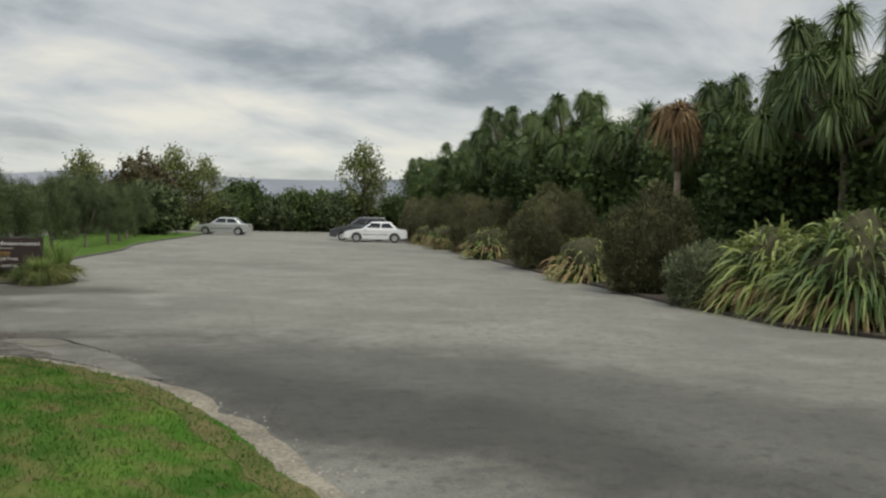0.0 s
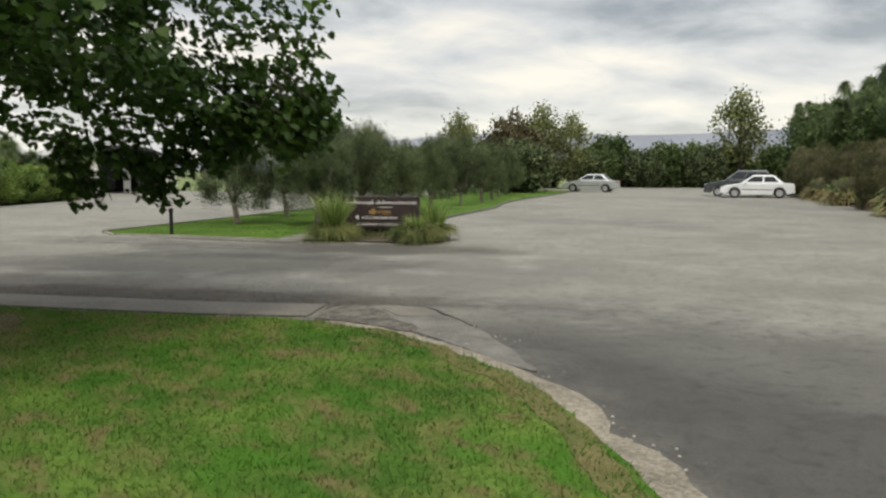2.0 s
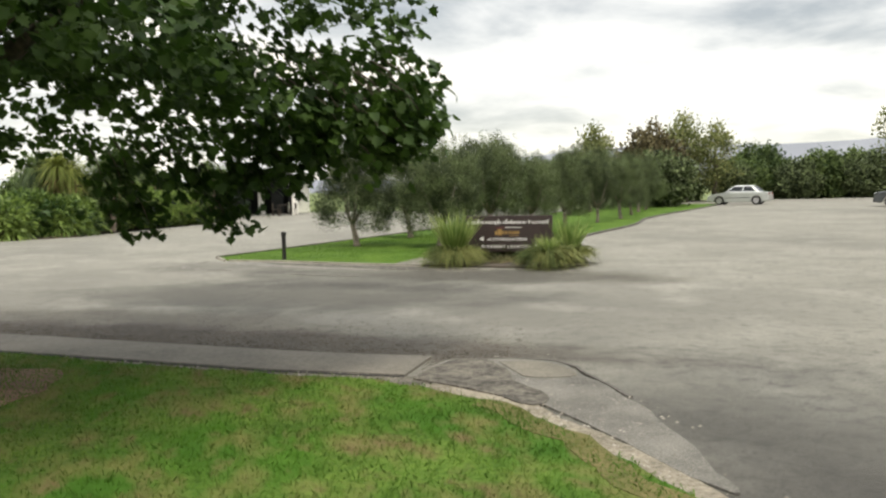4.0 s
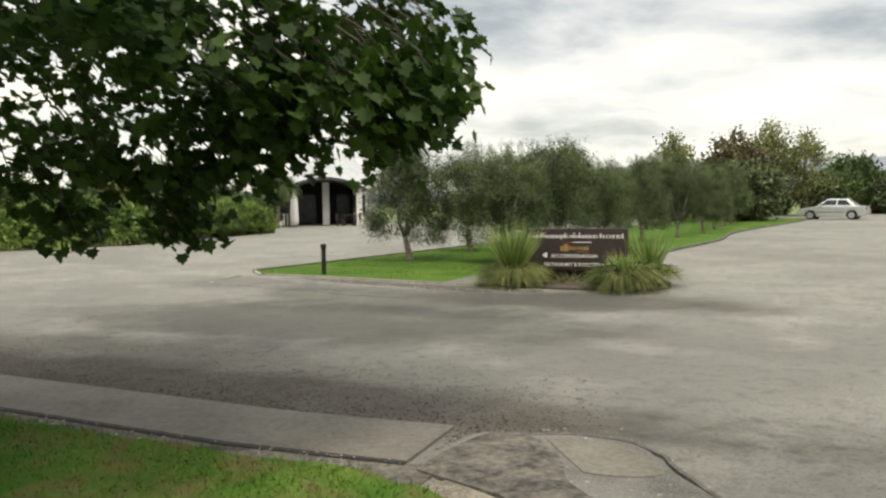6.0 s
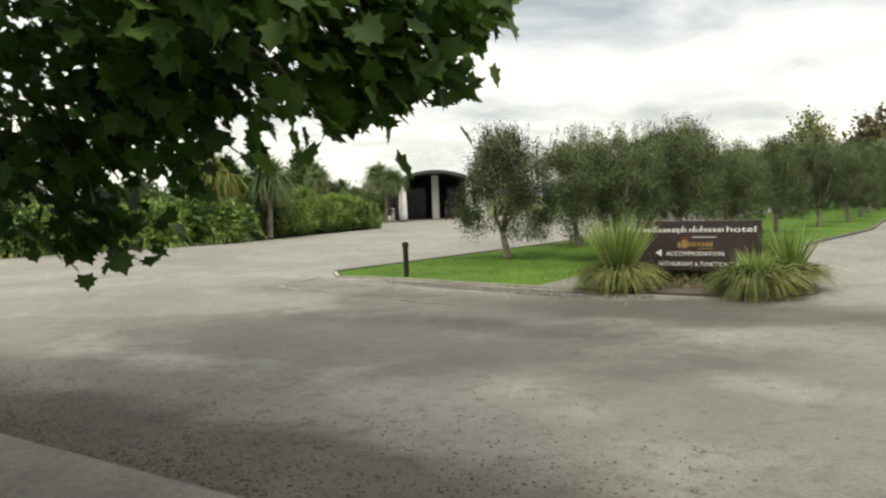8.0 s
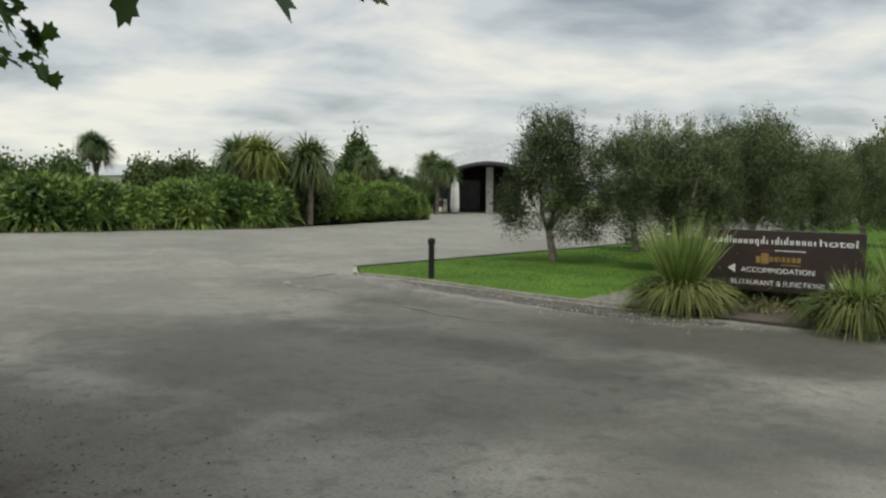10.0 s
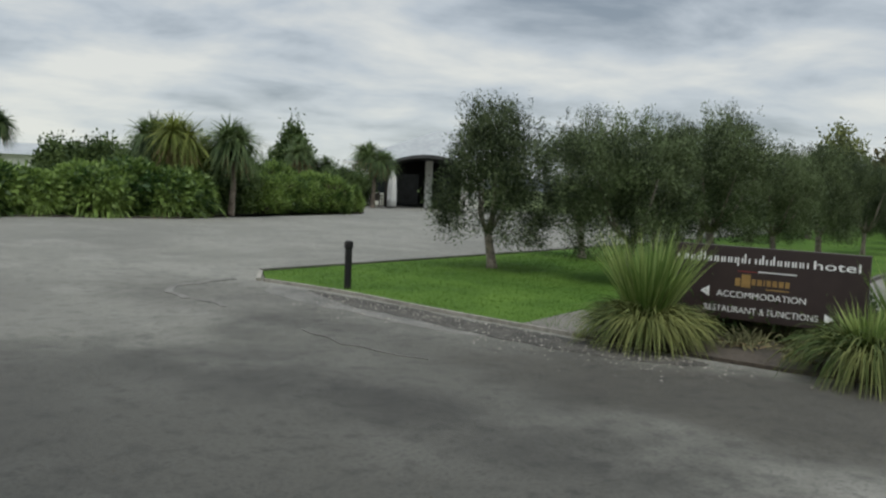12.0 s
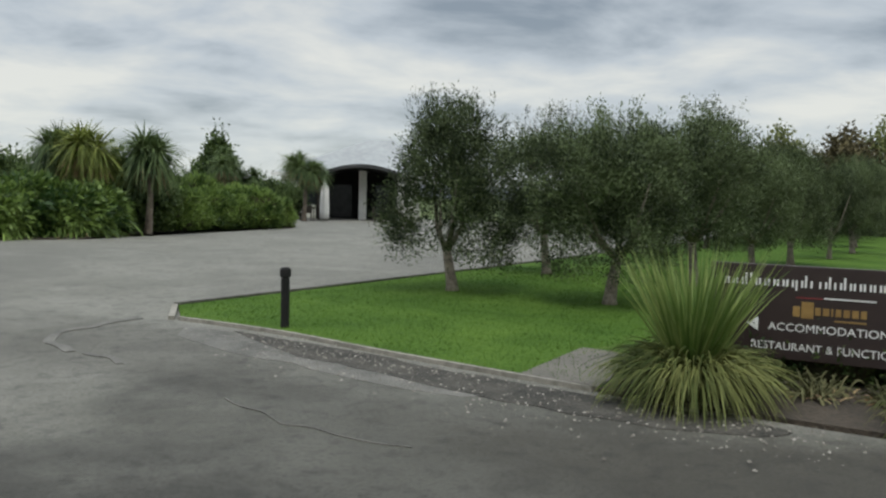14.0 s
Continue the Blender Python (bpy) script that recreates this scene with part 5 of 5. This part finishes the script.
def car(name, x, y, rz, paint, label, tall=False):
    C = thing(name, x, y, 0.0, label, "car", "parked cars", rz=rz)
    top = 1.72 if tall else 1.42
    belt = 1.08 if tall else 0.93
    axle = 1.31

    def arch(cx, r=0.37):
        return [(cx + r * math.cos(a), 0.30 + r * math.sin(a)) for a in np.linspace(math.pi * 0.97, math.pi * 0.03, 9)][::-1]
    up = 0.12 if tall else 0.0
    prof = [(2.16, 0.30), (2.2, 0.50), (2.14, 0.66 + up), (1.9, 0.76 + up), (0.95, belt - 0.02), (-1.45, belt), (-2.12, belt - 0.03 + (0.0 if not tall else 0.1)), (-2.2, 0.70), (-2.17, 0.32)]
    low = [(-1.75, 0.22)] + [p for p in arch(-axle)[::-1]] + [(-0.9, 0.2), (0.9, 0.2)] + [p for p in arch(axle)[::-1]] + [(1.8, 0.22)]
    outline = prof + low
    bm = bmesh.new()
    f = bm.faces.new([bm.verts.new((px, -0.84, pz)) for px, pz in outline])
    r = bmesh.ops.extrude_face_region(bm, geom=[f])
    for v in [g for g in r["geom"] if isinstance(g, bmesh.types.BMVert)]:
        v.co.y = 0.84
    rim = [e for e in bm.edges if abs(e.verts[0].co.y - e.verts[1].co.y) < 1e-6]
    bmesh.ops.bevel(bm, geom=rim, offset=0.05, segments=2, profile=0.6, affect="EDGES")
    part("body", bm, paint, C)
    b0, b1, t0, t1 = (-2.05, 0.95, -1.75, 0.1) if tall else (-1.62, 1.0, -0.98, 0.22)

    def cab(u, w, side):
        """A point of the cabin's side, u along (0 rear, 1 front), w up."""
        px = (b0 + (b1 - b0) * u) * (1 - w) + (t0 + (t1 - t0) * u) * w
        return Vector((px, side * (0.79 - 0.2 * w), belt - 0.04 + (top - belt + 0.04) * w))
    bm = bmesh.new()
    vs = [bm.verts.new(cab(u, w, s)) for s in (-1, 1) for u, w in ((0, 0), (1, 0), (1, 1), (0, 1))]
    for q in ((0, 1, 2, 3), (7, 6, 5, 4), (0, 4, 5, 1), (1, 5, 6, 2), (2, 6, 7, 3), (3, 7, 4, 0)):
        bm.faces.new([vs[i] for i in q])
    bmesh.ops.bevel(bm, geom=bm.edges[:], offset=0.07, segments=3, profile=0.6, affect="EDGES")
    part("cabin", bm, paint, C, smooth=True)

    def pane(name, corners, out):
        bm = bmesh.new()
        a = [bm.verts.new(c + out * 0.008) for c in corners]
        b = [bm.verts.new(c - out * 0.02) for c in corners]
        bm.faces.new(a)
        bm.faces.new(b[::-1])
        for i in range(4):
            bm.faces.new((a[i], b[i], b[(i + 1) % 4], a[(i + 1) % 4]))
        part(name, bm, M_GLASS, C, "dark tinted glass")
    for s in (-1, 1):
        for u0, u1 in (((0.06, 0.30), (0.33, 0.60), (0.63, 0.93)) if tall else ((0.10, 0.47), (0.51, 0.93))):
            pane("side_window", [cab(u0, 0.2, s), cab(u1, 0.2, s), cab(u1, 0.84, s), cab(u0, 0.84, s)], Vector((0, s, 0.35)).normalized())
    for u, o in ((1, Vector((0.6, 0, 0.8))), (0, Vector((-0.6, 0, 0.8)))):
        w = [cab(u, 0.14, -0.88), cab(u, 0.14, 0.88), cab(u, 0.88, 0.88), cab(u, 0.88, -0.88)]
        pane("windscreen" if u else "rear_window", w, o)
    for cx in (axle, -axle):
        for s in (-1, 1):
            hub = new("wheel")
            hub.parent = C
            hub.matrix_basis = pose(cx, s * 0.74, 0.31, 90, 0, 0)
            bm = bmesh.new()
            ring(bm, [(0.19, -0.1), (0.29, -0.1), (0.31, -0.07), (0.31, 0.07), (0.29, 0.1), (0.19, 0.1)], 24)
            wheel = part("wheel", bm, M_TYRE, C)
            wheel.matrix_basis = hub.matrix_basis
            bpy.data.objects.remove(hub)
            bm = bmesh.new()
            ring(bm, [(0.205, -0.112), (0.20, -0.118), (0.05, -0.104), (0.05, 0.104), (0.20, 0.118), (0.205, 0.112)], 20)
            part("rim", bm, M_RIM, wheel, "alloy rim")
    for s in (-1, 1):
        bm = bmesh.new()
        block(bm, (2.0, s * 0.62 - 0.16, 0.57 + up), (2.172, s * 0.62 + 0.16, 0.68 + up), 0.03)
        part("headlight", bm, M_LAMP, C)
        bm = bmesh.new()
        block(bm, (-2.205, s * 0.64 - 0.15, 0.70), (-2.05, s * 0.64 + 0.15, 0.84), 0.02)
        part("tail_light", bm, M_TAIL, C)
        bm = bmesh.new()
        block(bm, (0.62, s * 0.9 - 0.08, belt + 0.0), (0.76, s * 0.9 + 0.08, belt + 0.12), 0.03)
        part("mirror", bm, paint, C)
        bm = bmesh.new()
        block(bm, (-0.9, s * 0.842 - 0.008, 0.50), (0.9, s * 0.842 + 0.008, 0.54), 0.005)
        part("door_strip", bm, M_TYRE, C)
    bm = bmesh.new()
    block(bm, (2.08, -0.78, 0.26), (2.225, 0.78, 0.46), 0.04)
    part("front_bumper", bm, paint, C)
    bm = bmesh.new()
    block(bm, (-2.225, -0.78, 0.28), (-2.08, 0.78, 0.5), 0.04)
    part("rear_bumper", bm, paint, C)
    C.scale = (0.93, 0.93, 0.93)
    return C


car("sedan_car", 33.95, 30.1, math.degrees(math.atan2(0.75, -0.66)), M_SILVER, "silver four-door sedan parked on the car park")
car("sedan_car", 34.85, 14.85, math.degrees(math.atan2(0.72, -0.70)), M_PEARL, "white four-door sedan parked beside the shrub border")
car("suv_car", 36.0, 17.4, math.degrees(math.atan2(0.72, -0.70)), M_NAVY, "dark charcoal off-road wagon parked behind the white sedan", tall=True)

# ---- porch and hotel building ----
P = thing("entrance_porch", 2.1, 41.0, 0.0, "open porch with an arched dark roof and white pillars", "porch")
bm = bmesh.new()
arc_out, arc_in = [], []
for k in range(15):
    u = -1 + 2 * k / 14
    z = 2.55 + 0.78 * (1 - u * u)
    arc_out.append((u * 2.85, z))
    arc_in.append((u * 2.85, z - 0.2))
rows = []
for yy in (-1.6, 5.0):
    rows.append(([bm.verts.new((x, yy, z)) for x, z in arc_out], [bm.verts.new((x, yy, z)) for x, z in arc_in]))
for k in range(14):
    (o0, i0), (o1, i1) = rows
    bm.faces.new((o0[k], o0[k + 1], o1[k + 1], o1[k]))
    bm.faces.new((i0[k], i1[k], i1[k + 1], i0[k + 1]))
    bm.faces.new((o0[k], i0[k], i0[k + 1], o0[k + 1]))
    bm.faces.new((o1[k], o1[k + 1], i1[k + 1], i1[k]))
for k in (0, 14):
    bm.faces.new((rows[0][0][k], rows[1][0][k], rows[1][1][k], rows[0][1][k]))
part("arched_roof", bm, M_DROOF, P, "dark curved steel roof")
for x, hw, mt in ((-2.45, 0.07, M_DARKWOOD), (2.35, 0.2, M_STUCCO)):
    bm = bmesh.new()
    block(bm, (x - hw, -1.2, -0.02), (x + hw, -0.8, 2.62), 0.02)
    part("pillar", bm, mt, P)
bm = bmesh.new()
block(bm, (-0.05, 1.2, -0.02), (0.42, 1.5, 3.04), 0.01)
part("wall_panel", bm, M_STUCCO, P, "white plaster wall panel")
# back wall and added side walls are coloured black for the shaded inside
bm = bmesh.new()
fr = [bm.verts.new((px, 4.6, pz)) for px, pz in arc_in[1:-1]] + [bm.verts.new((2.44, 4.6, -0.02)), bm.verts.new((-2.44, 4.6, -0.02))]
r = bmesh.ops.extrude_face_region(bm, geom=[bm.faces.new(fr)])
for v in r["geom"]:
    if isinstance(v, bmesh.types.BMVert):
        v.co.y += 0.2
part("back_wall", bm, M_BLACK, P, "back wall coloured black for the porch's inner shade")
for x in (-2.62, 2.58):
    bm = bmesh.new()
    block(bm, (x - 0.06, 1.6, -0.02), (x + 0.06, 4.6, 2.66), 0.01)
    part("side_wall", bm, M_BLACK, P, "added side wall coloured black for the porch's inner shade")
for x0, x1 in ((-2.2, -0.4), (1.15, 2.1)):
    bm = bmesh.new()
    block(bm, (x0, 4.55, 0.05), (x1, 4.59, 2.2), 0.01)
    part("glass_door", bm, M_GLASS, P)

H = thing("hotel_building", 8.0, 52.0, 0.0, "low white plaster hotel with a pale pitched roof", "building")
bm = bmesh.new()
block(bm, (-11.0, -4.5, -0.05), (-1.6, 4.5, 2.9))
part("wall", bm, M_STUCCO, H)
bm = bmesh.new()
rv = [bm.verts.new(c) for c in ((-11.6, -5.2, 2.9), (-1.0, -5.2, 2.9), (-1.0, 5.2, 2.9), (-11.6, 5.2, 2.9), (-9.0, 0, 3.7), (-5.0, 0, 5.6), (-3.2, 0, 5.6))]
for q in ((0, 1, 6, 5, 4), (2, 3, 4, 5, 6), (1, 2, 6), (3, 0, 4), (3, 2, 1, 0)):
    bm.faces.new([rv[i] for i in q])
bmesh.ops.triangulate(bm, faces=[f for f in bm.faces if len(f.verts) > 4])
part("roof", bm, M_ROOF, H, "pale grey pitched roof")
bm = bmesh.new()
block(bm, (-11.62, -5.3, 2.72), (-0.98, -5.2, 2.96))
part("fascia", bm, M_WHITE, H)
for x in (-9.0, -3.2):
    bm = bmesh.new()
    block(bm, (x - 0.8, -4.56, 0.8), (x + 0.8, -4.5, 2.2))
    w = part("window", bm, M_GLASS, H)
    bm = bmesh.new()
    for lo, hi in (((x - 0.88, -4.6, 2.2), (x + 0.88, -4.5, 2.28)), ((x - 0.88, -4.6, 0.72), (x + 0.88, -4.5, 0.8)), ((x - 0.88, -4.6, 0.8), (x - 0.8, -4.5, 2.2)), ((x + 0.8, -4.6, 0.8), (x + 0.88, -4.5, 2.2))):
        block(bm, lo, hi)
    part("window_frame", bm, M_WHITE, w)

F = thing("far_shed", -26, 68, 0.0, "long low pale building beyond the garden", "building", rz=18)
bm = bmesh.new()
block(bm, (-14, -4, -0.05), (10, 4, 2.6))
part("wall", bm, M_STUCCO, F)
bm = bmesh.new()
rv = [bm.verts.new(c) for c in ((-14.5, -4.6, 2.6), (10.5, -4.6, 2.6), (10.5, 4.6, 2.6), (-14.5, 4.6, 2.6), (-14.5, 0, 3.7), (10.5, 0, 3.7))]
for q in ((0, 1, 5, 4), (2, 3, 4, 5), (1, 2, 5), (3, 0, 4), (3, 2, 1, 0)):
    bm.faces.new([rv[i] for i in q])
part("roof", bm, M_ROOF, F)

U = thing("patio_umbrella", 0.0, 39.2, 0.0, "closed white patio umbrella standing beside the porch", "umbrella")
bm = bmesh.new()
ring(bm, [(0.26, 0.0), (0.26, 0.06), (0.05, 0.09), (0.04, 0.3)], 14)
part("base", bm, M_CONC, U)
bm = bmesh.new()
ring(bm, [(0.025, 0.05), (0.025, 2.62)], 10)
part("pole", bm, M_DARKWOOD, U)
bm = bmesh.new()
ring(bm, [(0.25, 0.1), (0.255, 0.5), (0.24, 1.2), (0.20, 1.9), (0.09, 2.1), (0.05, 2.4), (0.03, 2.55)], 24)
for v in bm.verts:
    a = math.atan2(v.co.y, v.co.x)
    s = 1 + 0.10 * math.cos(8 * a)
    v.co.x, v.co.y = v.co.x * s, v.co.y * s
part("canopy", bm, M_CANVAS, U, "white folded canvas", smooth=True)


def cafe_table(x, y):
    T = thing("cafe_table", x, y, 0.0, "small dark outdoor table beside the porch", "table", "porch tables")
    bm = bmesh.new()
    block(bm, (-0.4, -0.4, 0.71), (0.4, 0.4, 0.75), 0.01)
    part("tabletop", bm, M_DARKWOOD, T)
    for sx in (-0.34, 0.34):
        for sy in (-0.34, 0.34):
            bm = bmesh.new()
            block(bm, (sx - 0.025, sy - 0.025, -0.01), (sx + 0.025, sy + 0.025, 0.71))
            part("leg", bm, M_DARKWOOD, T)
    return T


def cafe_chair(x, y, rz):
    T = thing("cafe_chair", x, y, 0.0, "dark outdoor chair with a slatted back", "chair", "porch chairs", rz=rz)
    bm = bmesh.new()
    block(bm, (-0.22, -0.22, 0.42), (0.22, 0.22, 0.46), 0.01)
    part("seat", bm, M_DARKWOOD, T)
    bm = bmesh.new()
    block(bm, (-0.22, 0.19, 0.46), (0.22, 0.22, 0.86), 0.01)
    part("backrest", bm, M_DARKWOOD, T)
    for sx in (-0.19, 0.19):
        for sy in (-0.19, 0.19):
            bm = bmesh.new()
            block(bm, (sx - 0.02, sy - 0.02, -0.01), (sx + 0.02, sy + 0.02, 0.42))
            part("leg", bm, M_DARKWOOD, T)
    return T


tb = cafe_table(-0.95, 39.4)
ch = cafe_chair(-1.5, 39.4, 90)
copy_thing(ch, pose(-0.95, 40.0, 0, 0, 0, 0))
copy_thing(ch, pose(-0.95, 38.8, 0, 0, 0, 180))
copy_thing(tb, pose(3.6, 39.0, 0, 0, 0, 10))
copy_thing(ch, pose(3.0, 38.8, 0, 0, 0, 100))
copy_thing(ch, pose(4.2, 39.1, 0, 0, 0, -80))

# ---- distance ----
bm = bmesh.new()
row0, row1 = [], []
for k in range(120):
    az = radians(-75 + 220 * k / 119)
    d = 1650
    h = 80 + 36 * noise.noise(Vector((k * 0.11, 2.0, 0))) + 10 * noise.noise(Vector((k * 0.5, 5.0, 0)))
    if az < radians(18):
        h *= 0.35
    row0.append(bm.verts.new((math.sin(az) * d, math.cos(az) * d, -5)))
    row1.append(bm.verts.new((math.sin(az) * (d + 200), math.cos(az) * (d + 200), max(12, h))))
for k in range(119):
    bm.faces.new((row0[k], row0[k + 1], row1[k + 1], row1[k]))
tagged(part("backdrop", bm, M_HILL, smooth=True), "range of hills on the horizon with blue haze in its colour", "hills", kind="structure")
